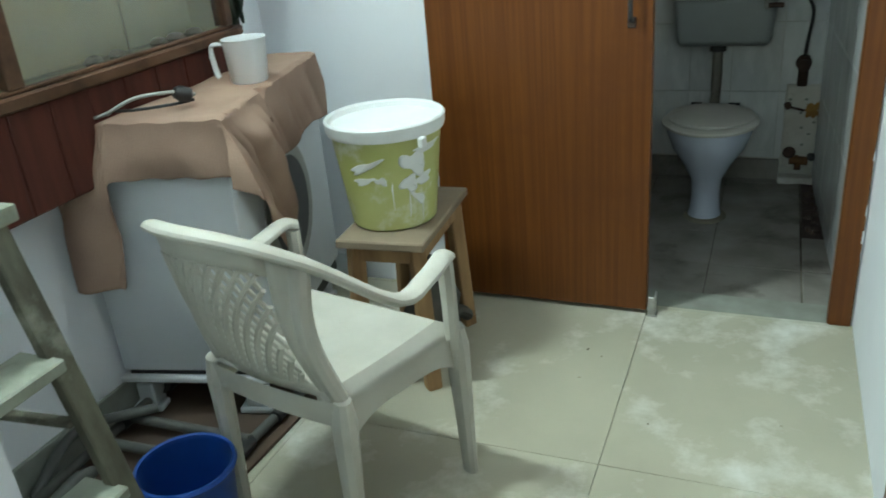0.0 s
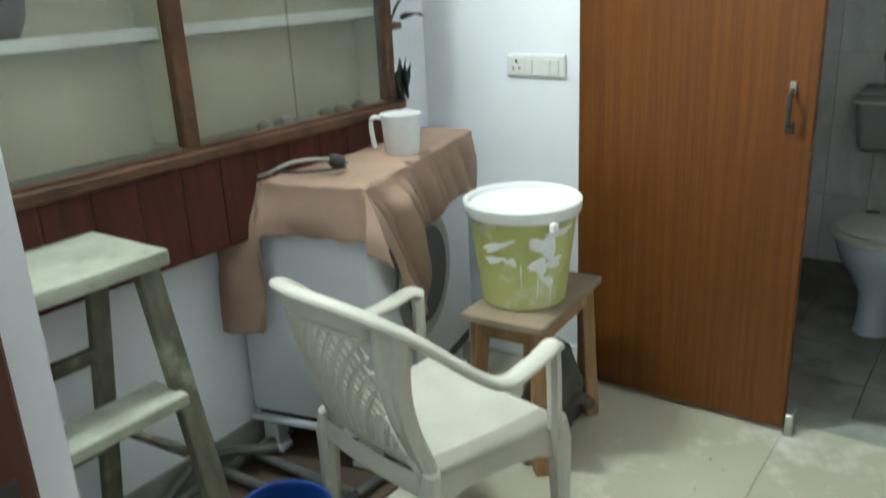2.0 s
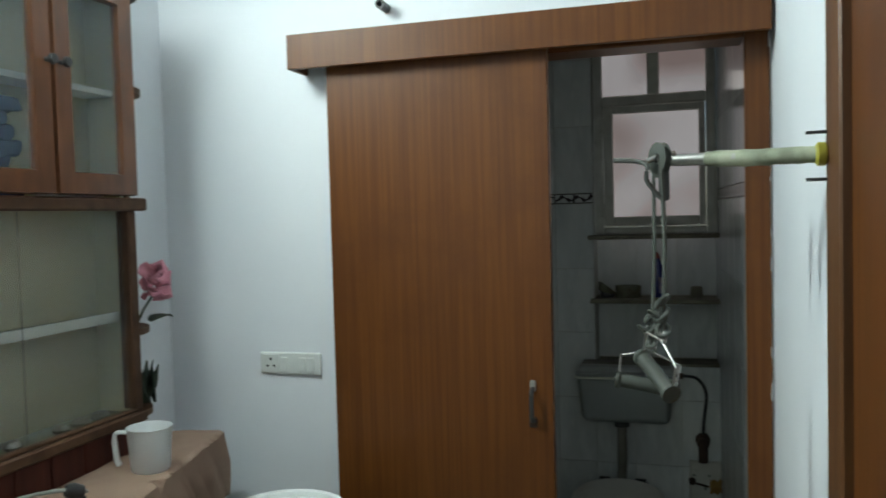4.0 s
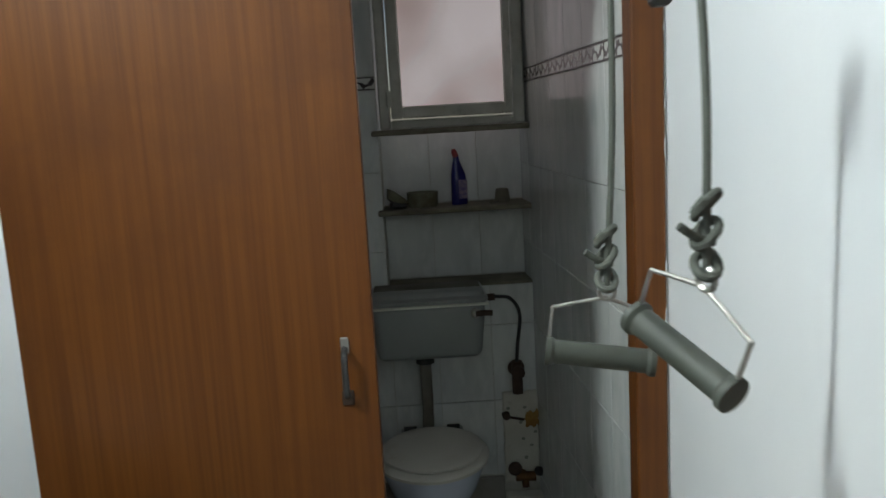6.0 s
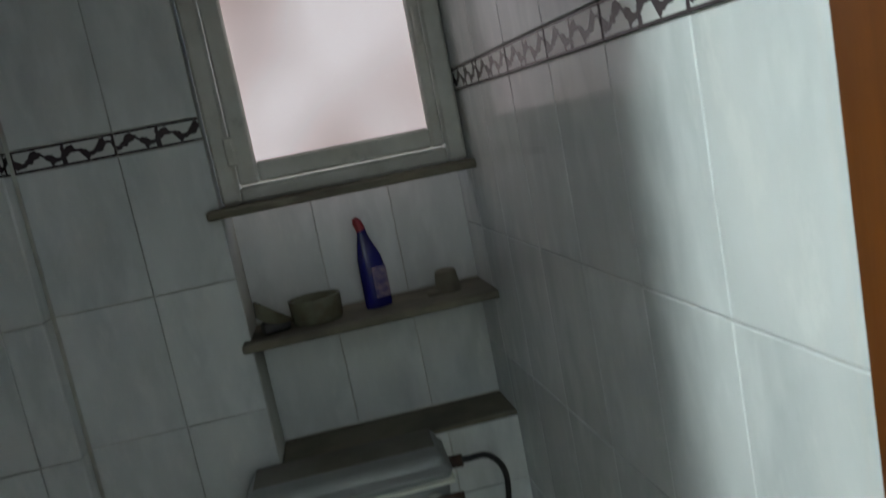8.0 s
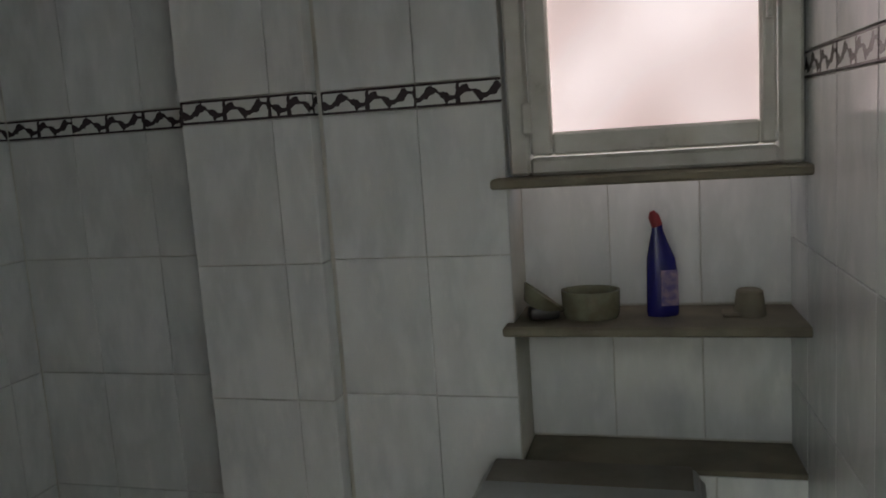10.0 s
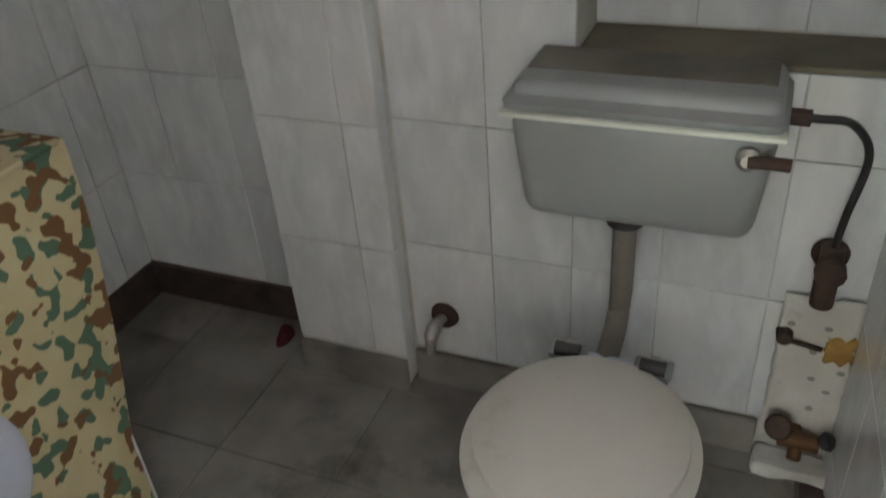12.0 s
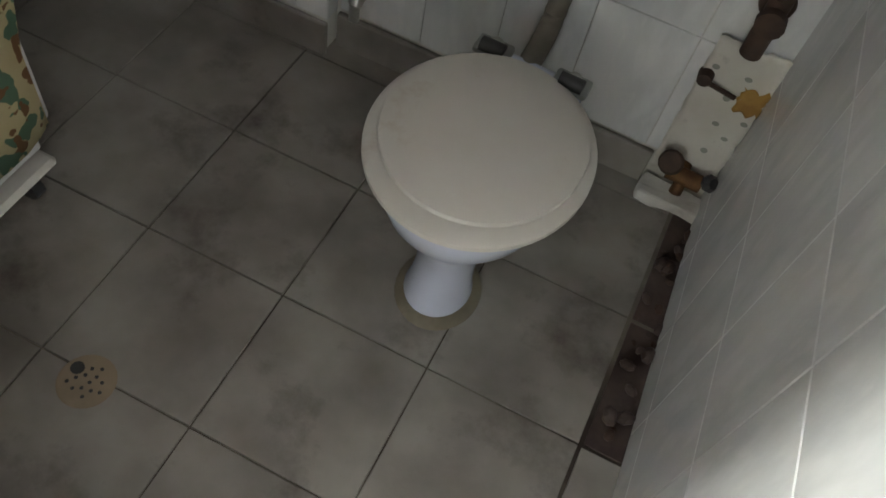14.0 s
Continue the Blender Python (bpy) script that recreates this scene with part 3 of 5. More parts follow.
# open quarter-round end shelves
for z in (0.945, 1.19, 1.56, 1.90, 2.19):
    bm = bmesh.new()
    r = 0.15
    pts = [(0, 0)] + [(r * math.cos(a * math.pi / 16), r * math.sin(a * math.pi / 16)) for a in range(9)]
    f = bm.faces.new([bm.verts.new((0.004 + p[0] * 0.95, Y1 - YM + p[1], z - 0.70)) for p in pts])
    ex = bmesh.ops.extrude_face_region(bm, geom=[f])
    bmesh.ops.translate(bm, vec=(0, 0, 0.018), verts=[v for v in ex["geom"] if isinstance(v, bmesh.types.BMVert)])
    bmesh.ops.recalc_face_normals(bm, faces=bm.faces[:])
    part("end_shelf", bm, CAB_WOOD, case, "open rounded end shelf", False)
part("end_post", cs((WX + 0.004, -0.225, 0.945), (WX + 0.02, -0.21, 2.2), 0.002), CAB_WOOD, case)

# things in and on the showcase
fl = thing("pink_flower", pose(-1.205, -0.25, 1.208), "pink artificial flower with a dark leaf on the end shelf", "flower")
part("stem", tube([(-0.03, -0.03, 0), (-0.015, -0.01, 0.05), (0.0, 0.03, 0.10)], 0.004), LEAF, fl)
rng = random.Random(4)
for k in range(16):
    a, e, r = rng.uniform(0, 6.28), rng.uniform(-0.9, 1.2), rng.uniform(0.02, 0.042)
    c = Vector((r * math.cos(a) * math.cos(e), 0.04 + r * math.sin(a) * math.cos(e), 0.125 + 0.055 * math.sin(e)))
    p = sheet(lambda u, v, a=a, e=e: (0.024 * (u - 0.5) * 2, 0.022 * (v - 0.5) * 2, 0.012 * math.cos(5 * u + a) + 0.012 * (u - 0.5) ** 2 - 0.01 * math.sin(4 * v)), 6, 6)
    thicken(part("petal", move(p, Matrix.Translation(c) @ Euler((e + 0.5, a, a * 2)).to_matrix().to_4x4()), PINK, fl), 0.002)
thicken(part("leaf", sheet(lambda u, v: (0.0 + 0.03 * (v - 0.5) * math.sin(3.14 * min(1, u + 0.12)) * 2, 0.0 + 0.11 * u, 0.008 + 0.012 * math.sin(3 * u) + 0.01 * abs(v - 0.5)), 8, 4), LEAF, fl, "dark plastic leaf"), 0.002)
lv = thing("trailing_leaves", pose(-1.24, -0.27, 0.965), "dark plastic leaves standing on the end shelf", "artificial plant")
for k in range(4):
    thicken(part("leaf", move(sheet(lambda u, v: (0.022 * (v - 0.5) * math.sin(3.1 * min(1, u + 0.1)) * 2, 0.02 * math.sin(2 * u), 0.13 * u), 6, 2), pose(0.01 * k, 0.01 * k, 0, 12 * k - 24, 10, 50 * k)), LEAF, lv), 0.002)

clothes = thing("folded_clothes", pose(-1.235, -0.86, 1.58), "bulky heap of dark blue clothes behind glass", "clothes")
for k in range(7):
    lump = box((-0.05, -0.15 + 0.012 * k, k * 0.036), (0.05, 0.13 - 0.02 * (k % 3), k * 0.036 + 0.040), 0.014, 2)
    bmesh.ops.subdivide_edges(lump, edges=[e for e in lump.edges if e.calc_length() > 0.05], cuts=7, use_grid_fill=True)
    for v in lump.verts:
        n = noise.noise(v.co * 16 + Vector((k, 2 * k, 0)))
        v.co += Vector((0.008 * n, 0.016 * n, 0.010 * noise.noise(v.co * 23)))
        v.co.x = max(-0.062, min(0.058, v.co.x))
        v.co.z = max(0.0, v.co.z)
    part("crumpled_garment", lump, CLOTHES, clothes)
pile = thing("folded_linen", pose(-1.235, -0.53, 1.58), "small pile of pale pink linen behind glass", "clothes")
for k in range(2):
    part("folded_garment", move(box((-0.045, -0.09, k * 0.03), (0.045, 0.08, k * 0.03 + 0.029), 0.012, 3), pose(0, 0, 0, 0, 0, 7 * k)), CLOTHES2, pile)
vase = thing("silk_flowers", pose(-1.262, -1.50, 1.2525), "leafy white silk flowers in a brown bowl behind glass", "flowers")
part("pot", lathe([(0.030, 0), (0.050, 0.012), (0.068, 0.05), (0.072, 0.08), (0.076, 0.085), (0.068, 0.088), (0.06, 0.06)], 24, 0.48, 1.0), BOARD, vase)
for k in range(9):
    a = rng.uniform(-1, 1)
    part("stem", tube(spline([(0, 0.02 * a, 0.06), (0.01 * a, 0.05 * a, 0.15), (0.015 * a, 0.13 * a, 0.20 + 0.05 * (k % 3))], 4), 0.0022, 6), LEAF, vase)
for k in range(75):
    a, z = rng.gauss(0, 0.068), rng.uniform(0.09, 0.285)
    r = rng.uniform(0.011, 0.021)
    pet = sheet(lambda u, v: (r * (2 * u - 1) * math.sin(math.pi * (0.12 + 0.80 * v)), 2.0 * r * (v - 0.5), 0.25 * r * math.sin(3 * v) + 0.2 * r * (2 * u - 1) ** 2), 4, 4)
    thicken(part("petal", move(pet, Matrix.Translation((rng.uniform(-0.025, 0.03), a, z)) @ Euler((rng.uniform(0, 6), rng.uniform(0.6, 2.2), rng.uniform(0, 6))).to_matrix().to_4x4()), PETAL if k % 3 == 0 else LEAF, vase), 0.0015)
for k, y in enumerate((-0.86, -0.78, -0.62, -0.55, -0.47)):
    s = thing("pebble", pose(-1.22, y, 0.968), "small dusty brown stone on the bottom shelf", "stone", "stones in the showcase")
    part("stone", move(lathe([(0.0, 0), (0.018, 0.002), (0.022, 0.012), (0.014, 0.024), (0, 0.028)], 10, 1.0, 1.3), pose(0, 0, 0, 0, 0, 40 * k)), STONE, s)

# ---- washing machine under its sheet ----
wm = thing("washing_machine", pose(-1.151, -0.637, 0, 0, 0, 13.3), "white front-loading washing machine on a stand", "washing machine")
part("body", box((-0.21, -0.29, 0.15), (0.21, 0.455, 0.843), 0.008, 2), ENAMEL, wm)
part("plinth", box((-0.2, -0.28, 0.10), (0.2, 0.445, 0.148), 0.004), DARK, wm)
ring = part("door_ring", move(lathe([(0.15, 0), (0.19, 0.0), (0.195, 0.006), (0.18, 0.012), (0.15, 0.008)], 36), pose(0.21, 0.06, 0.49, 0, 90)), RUBBER_GREY, wm, "grey plastic door ring")
part("door_glass", move(lathe([(0.0, 0.006), (0.08, 0.009), (0.15, 0.010)], 30), pose(0.211, 0.06, 0.49, 0, 90)), DARK, ring, "dark round door glass")
for x in (-0.17, 0.15):
    for y in (-0.25, 0.41):
        part("foot", add(box((x - 0.025, y - 0.03, 0.012), (x + 0.025, y + 0.03, 0.10), 0.004), box((x - 0.045, y - 0.04, 0.012), (x + 0.045, y + 0.012, 0.03), 0.004)), ENAMEL, wm, "white stand foot")
part("stand_rail", box((-0.22, -0.30, 0.118), (0.22, -0.262, 0.135), 0.003), ENAMEL, wm)


def crease(x):
    """Rounded ridge and sharp valley, 0..1."""
    return abs(math.sin(x)) ** 0.7


def drape(u, v):
    """The sheet over the machine: u towards the room, v from the near end to the far end."""
    side = 0.135 + 0.28 * smoothstep((0.25 - u) / 0.045) + 0.002 * math.sin(40 * u)
    t = -0.295 - side + v * (0.295 + side + 0.475)
    near = smoothstep((t + 0.295) / 0.17)
    tail = smoothstep((t + 0.045) / 0.045)
    front = 0.14 + 0.30 * near * (1 - tail) + 0.05 * tail + 0.012 * math.sin(17 * t)
    s = -0.215 + u * (0.427 + front)
    dx, dy, de = max(0.0, s - 0.212), max(0.0, -0.295 - t), max(0.0, t - 0.47)
    x, y = min(s, 0.212), min(max(t, -0.295), 0.47)
    drop = max(dx, dy) + 0.35 * min(dx, dy) + de
    k = smoothstep(drop / 0.10)
    if dx > 0 and dy <= 0:
        x += 0.010 + k * (1 - 0.7 * tail) * (0.036 * crease(15 * (t + 0.3) - 9 * dx) + 0.016 * crease(27 * t - 16 * dx + 1.0) + 0.014 * noise.noise((9 * s, 12 * t, 2)))
        y += 0.05 * k * dx
    if dy > 0:
        west = smoothstep((0.02 - s) / 0.22)
        y -= 0.010 + k * (0.014 + 0.025 * west * smoothstep(dy / 0.2) + 0.010 * noise.noise((11 * s, 8 * t, 5)) + 0.030 * west * crease(21 * s + 6 * dy))
        if dx > 0:
            x += 0.012 + 0.6 * min(dx, dy) + 0.018 * k
            y -= 0.25 * dx
    fold = 0.008 * crease(13 * s + 6 * t) * smoothstep((t + 0.25) / 0.15) * smoothstep((s + 0.1) / 0.2) if drop == 0 else 0.0
    z = 0.850 - drop + 0.004 * noise.noise((9 * s, 9 * t, 0)) + fold * 0.7
    return (x, y, z)


sheet_ob = thing("brown_sheet", pose(-1.151, -0.637, 0, 0, 0, 13.3), "crumpled brown cotton sheet draped over the washing machine", "sheet")
thicken(part("cloth", sheet(drape, 110, 150), CLOTH, sheet_ob), 0.003, 1.0)

mug = thing("mug", pose(-1.018, -0.525, 0.855, 0, 0, 200), "white plastic bathroom mug with faded print", "mug")
part("cup", lathe([(0.0, 0.0), (0.046, 0.0), (0.05, 0.006), (0.058, 0.11), (0.061, 0.118), (0.058, 0.118), (0.054, 0.11), (0.046, 0.008), (0.0, 0.008)], 36), MUG, mug)
part("handle", tube(spline([(0.055, 0, 0.103), (0.085, 0, 0.104), (0.093, 0, 0.085), (0.088, 0, 0.03), (0.082, 0, 0.015)], 6), 0.008, 10, 0.7), MUG, mug)
plug = thing("shower_hose", pose(-1.08, -0.85, 0.858), "coiled grey cable with a dark plug on the sheet", "cable")
part("cable", tube(spline([(-0.09, -0.05, 0.006), (-0.10, -0.09, 0.006), (-0.05, -0.10, 0.02), (0.0, -0.05, 0.045), (0.05, 0.03, 0.04), (0.075, 0.07, 0.025)], 8), 0.0045), RUBBER_GREY, plug)
part("cable", tube(spline([(-0.10, -0.03, 0.006), (-0.04, -0.02, 0.007), (0.03, 0.04, 0.007), (0.07, 0.07, 0.012)], 8), 0.004), DARK, plug)
part("plug", move(lathe([(0.008, 0), (0.017, 0.006), (0.02, 0.03), (0.013, 0.045), (0, 0.046)], 14), pose(0.07, 0.065, 0.024, 70, 0, -30)), DARK, plug, "dark plug body")

# ---- stool with the paint pail ----
st = thing("wooden_stool", pose(-0.63, -0.445, 0, 0, 0, 4), "rough wooden stool with a grimy top", "stool")
part("top", box((-0.125, -0.215, 0.436), (0.125, 0.215, 0.461), 0.004), STOOL_TOP, st)
for x in (-1, 1):
    for y in (-1, 1):
        part("leg", beam((x * 0.105, y * 0.185, 0), (x * 0.088, y * 0.165, 0.436), 0.042, 0.042), STOOL, st)
for y in (-1, 1):
    part("apron", box((-0.075, y * 0.168 - 0.011, 0.385), (0.075, y * 0.168 + 0.011, 0.432), 0.002), STOOL, st)
    part("stretcher", box((-0.082, y * 0.178 - 0.011, 0.085), (0.082, y * 0.178 + 0.011, 0.12), 0.002), STOOL, st)
for x in (-1, 1):
    part("apron", box((x * 0.092 - 0.011, -0.15, 0.385), (x * 0.092 + 0.011, 0.15, 0.432), 0.002), STOOL, st)
pail = thing("paint_pail", pose(-0.645, -0.478, 0.462), "lime green paint pail splashed with white, white lid rim", "pail")
part("bucket", lathe([(0.0, 0.0), (0.112, 0.0), (0.118, 0.006), (0.121, 0.03), (0.150, 0.262)], 48), PAIL, pail)
part("lid", lathe([(0.150, 0.258), (0.158, 0.258), (0.162, 0.266), (0.164, 0.292), (0.159, 0.297), (0.152, 0.292), (0.148, 0.278), (0.0, 0.272)], 48), PAIL_RIM, pail, "white lid")
part("lug", box((0.135, -0.10, 0.235), (0.152, -0.075, 0.262), 0.003), PAIL_RIM, pail)
rng = random.Random(8)
for a0, z0, w, h, tilt in ((-0.55, 0.19, 0.10, 0.022, 20), (-0.62, 0.15, 0.06, 0.02, 10), (-0.25, 0.15, 0.035, 0.02, -12), (0.42, 0.19, 0.085, 0.055, -30), (0.3, 0.135, 0.05, 0.045, -35), (0.62, 0.14, 0.06, 0.03, 15), (0.5, 0.09, 0.055, 0.022, -40), (0.75, 0.225, 0.09, 0.02, 5), (0.30, 0.08, 0.004, 0.09, 0), (0.62, 0.06, 0.004, 0.08, 0), (-0.05, 0.11, 0.004, 0.08, 0)):
    def splash(u, v, a0=a0, z0=z0, w=w, h=h, tilt=tilt):
        ang, r = 2 * math.pi * u, v * (1 + 0.25 * math.sin(3 * 2 * math.pi * u + a0 * 9) + 0.12 * math.sin(5 * 2 * math.pi * u))
        p, q = 0.5 * w * r * math.cos(ang), 0.5 * h * r * math.sin(ang)
        c, s = math.cos(radians(tilt)), math.sin(radians(tilt))
        z = min(0.245, max(0.012, z0 + p * s + q * c))
        rad = 0.1218 + (z - 0.03) / 0.232 * 0.029
        th = a0 + (p * c - q * s) / rad - 1.05
        return (rad * math.cos(th), rad * math.sin(th), z)
    thicken(part("paint_splash", sheet(splash, 24, 4), PAIL_RIM, pail, "white paint splash"), 0.001, 1)
junk = thing("dusty_sack", pose(-0.62, -0.36, 0), "crumpled dusty dark sacking under the stool", "sack")
part("sacking", move(lathe([(0.0, 0.0), (0.09, 0.0), (0.11, 0.04), (0.10, 0.12), (0.07, 0.20), (0.03, 0.25), (0, 0.26)], 24, 0.75, 1.25), pose(0, 0, 0)), JUNK, junk)
for v in junk.children[0].data.vertices:
    k = 1 + 0.35 * noise.noise(v.co * 14) + 0.2 * noise.noise(v.co * 30)
    v.co.x, v.co.y, v.co.z = v.co.x * k, v.co.y * k, max(0, v.co.z * (0.8 + 0.3 * k))
part("tube", tube(spline([(0.05, -0.12, 0.03), (0.08, 0.0, 0.10), (0.09, 0.08, 0.05), (0.04, 0.13, 0.03)], 8), 0.02), JUNK, junk, "dusty hose end")

# ---- plastic armchair ----
ch = thing("plastic_armchair", pose(-0.558, -1.056, 0, 0, 0, -12), "dusty white moulded plastic armchair with a lattice back", "chair")


def back(u, v):
    a = 2 * u - 1
    top = 0.592 + 0.205 * max(0.0, 1 - abs(a) ** 2.4) ** 0.8
    z = 0.40 + v * (top - 0.40)
    h = (z - 0.40) / 0.42
    w = 0.175 + 0.062 * min(1, h * 1.6)
    return (a * w, -0.165 - 0.17 * h + 0.17 * (a * a) * (0.35 + 0.65 * min(1, 1.7 * h)), z)


def panel(a, v):
    """The lattice panel of the back: a across from -1 to 1, v from the seat to the rim."""
    low, high = Vector((a * 0.172, -0.178 + 0.02 * a * a, 0.402)), Vector(back(0.5 + 0.36 * a, 1.0))
    p = low.lerp(high, v)
    p.y -= 0.022 * math.sin(math.pi * v)
    p.x *= 1 - 0.07 * math.sin(math.pi * v)
    return p


def strip(a0, a1, v0, v1, nu, nv):
    return sheet(lambda u, v: panel(a0 + (a1 - a0) * u, v0 + (v1 - v0) * v), nu, nv)


thicken(part("backrest", add(strip(-1, -0.80, 0, 1, 3, 14), strip(0.80, 1, 0, 1, 3, 14), strip(-0.80, 0.80, 0, 0.10, 16, 2), strip(-0.80, 0.80, 0.86, 1, 16, 3)), CHAIR, ch), 0.008, 0, 0)
for a in (-1, 1):
    part("side_rail", tube([panel(a, j / 10) for j in range(11)], 0.013, 10, 0.7), CHAIR, ch)
lattice = []
for k in range(-11, 24):
    for lean in (-1, 1):
        run = []
        for j in range(9):
            v = 0.10 + 0.76 * j / 8
            a = lean * (-0.80 + 1.6 * (k + 0.5) / 12 + 0.9 * (j / 8 - 0.5) - 0.05)
            if abs(a) <= 0.81:
                run.append(panel(a, v) + Vector((0, -0.002 * lean, 0)))
        if len(run) > 1:
            lattice.append(tube(run, 0.0074, 5, 0.7))
part("lattice", add(*lattice), CHAIR, ch, "moulded diamond lattice")
rim = [back(i / 28, 1.0) for i in range(29)]
arm_r = [(0.236, -0.03, 0.572), (0.238, 0.07, 0.572), (0.232, 0.145, 0.588), (0.218, 0.175, 0.578)]
arm_l = [(-x, y, z) for x, y, z in arm_r]
part("rim", tube(spline(arm_l[::-1] + rim[1:-1:3] + arm_r, 4), 0.023, 12, 0.55), CHAIR, ch)


def seat(u, v):
    y = -0.185 + 0.385 * v
    w = 0.175 + 0.055 * v
    a = 2 * u - 1
    dip = 0.018 * (1 - a * a) * math.sin(math.pi * min(1, v * 1.1))
    lip = -0.05 * smoothstep((abs(a) - 0.86) / 0.14) - 0.03 * smoothstep((v - 0.88) / 0.12)
    return (a * w, y, 0.415 - dip + lip)


thicken(part("seat", sheet(seat, 24, 18), CHAIR, ch), 0.006)
for s in (-1, 1):
    part("apron", sheet(lambda u, v, s=s: (s * (0.178 + 0.058 * u + 0.004 * v), -0.18 + 0.37 * u, 0.385 - (0.045 + 0.08 * (2 * u - 1) ** 4) * v), 14, 4), CHAIR, ch)
    thicken(ch.children[-1], 0.007)
    for y0, y1, x1 in ((-0.165, -0.175, 0.178), (0.175, 0.185, 0.232)):
        x0 = 0.182 if y0 < 0 else 0.228
        leg = []
        for j in range(9):
            t = j / 8
            leg.append((s * (x0 + (x1 - x0) * t), y0 + (y1 - y0) * t, 0.406 * (1 - t)))
        part("leg", tube(leg, [0.026] + [0.039 - 0.016 * j / 8 for j in range(1, 9)], 10, 0.72), CHAIR, ch)
    part("arm_post", tube(spline([(s * 0.226, 0.165, 0.36), (s * 0.224, 0.166, 0.48), (s * 0.222, 0.164, 0.572)], 4), 0.028, 8, 0.6), CHAIR, ch)
part("back_apron", sheet(lambda u, v: ((2 * u - 1) * 0.18, -0.183 - 0.012 * (1 - (2 * u - 1) ** 2), 0.405 - 0.055 * v), 12, 3), CHAIR, ch)
thicken(ch.children[-1], 0.007)

# ---- stepladder ----
la = thing("stepladder", pose(-1.026, -1.612, 0), "paint-spattered old wooden stepladder by the wall", "stepladder")
part("top", box((-0.24, -0.19, 0.820), (0.118, 0.185, 0.853), 0.005, 2), LADDER_TOP, la, "cement-splashed top board")
for y in (-0.155, 0.145):
    part("front_rail", beam((0.27, y, 0.03), (0.085, y, 0.822), 0.05, 0.03), LADDER, la)
    part("shoe", box((0.235, y - 0.03, 0), (0.315, y + 0.03, 0.045), 0.008), DARK, la, "black rubber shoe")
    part("rear_rail", beam((-0.255, y, 0.0), (-0.09, y, 0.826), 0.045, 0.028), LADDER, la)
    part("stay", beam((-0.19, y - 0.02, 0.40), (0.165, y - 0.02, 0.43), 0.03, 0.012), LADDER, la)
for z in (0.28, 0.56):
    x = 0.27 - 0.185 * z / 0.826
    part("step", box((x - 0.07, -0.145, z - 0.014), (x + 0.04, 0.132, z + 0.014), 0.004), LADDER_TOP, la)
for z in (0.33, 0.58):
    x = -0.255 + 0.165 * z / 0.826
    part("rear_rung", box((x - 0.012, -0.145, z - 0.017), (x + 0.012, 0.135, z + 0.017), 0.003), LADDER, la)

# ---- blue bucket, board and pipes ----
bu = thing("blue_bucket", pose(-0.778, -1.332, 0), "blue plastic waste bucket", "bucket")
part("shell", lathe([(0.0, 0.0), (0.078, 0.0), (0.081, 0.006), (0.1, 0.215), (0.101, 0.222), (0.097, 0.222), (0.078, 0.012), (0.0, 0.010)], 48), BLUE, bu)
part("rolled_rim", lathe([(0.100, 0.214), (0.107, 0.216), (0.110, 0.224), (0.106, 0.231), (0.099, 0.230), (0.097, 0.222)], 48, 1.0, 1.0, False), BLUE, bu)
bd = thing("ply_board", pose(-1.06, -1.1, 0), "dusty brown plywood board on the floor", "board")
part("board", box((-0.235, -0.42, 0), (0.235, 0.42, 0.011), 0.002), BOARD, bd)
bd.matrix_world = pose(-1.06, -1.09, 0, 0, 0, -3)
wk = thing("walking_frame", pose(-1.05, -1.08, 0.012), "folded grey steel walking frame lying on the board", "walking frame")
for pts in ([(-0.2, 0.42, 0.03), (-0.2, 0.05, 0.03), (-0.19, -0.30, 0.03)], [(0.20, 0.34, 0.02), (0.18, 0.0, 0.02), (0.16, -0.2, 0.02)], [(-0.19, 0.05, 0.035), (0.19, 0.06, 0.03)], [(-0.2, -0.06, 0.035), (0.18, -0.04, 0.03)], [(-0.12, 0.08, 0.06), (-0.22, -0.1, 0.09), (-0.2, -0.28, 0.03)]):
    part("pipe", tube(spline(pts, 6), 0.0135, 12), PIPE, wk)
for x, y, a in ((-0.2, 0.24, 0), (0.192, 0.2, 4), (-0.2, 0.05, 0), (0.185, 0.04, 4)):
    part("collar", move(lathe([(0.0145, -0.03), (0.019, -0.028), (0.019, 0.028), (0.0145, 0.03)], 14), Matrix.Translation((x, y, 0.03 if x < 0 else 0.02)) @ pose(0, 0, 0, 90, 0, a)), DARK, wk, "dark joint collar")
for k, (x, y, a) in enumerate(((-0.98, -1.46, 60), (-1.10, -1.40, 20), (-1.17, -1.33, 75), (-1.03, -1.38, 40), (-1.2, -1.5, 5))):
    p = thing("pipe_offcut", pose(x, y, 0.0, 0, 0, a), "short grey pipe offcut on the floor", "pipe", "pipe offcuts by the ladder")
    part("pipe", tube(spline([(-0.1, 0, 0.018), (0.02, 0.01, 0.022 + 0.02 * (k % 3)), (0.09, 0.05, 0.03 + 0.02 * (k % 2))], 6), 0.016, 12), PIPE, p)

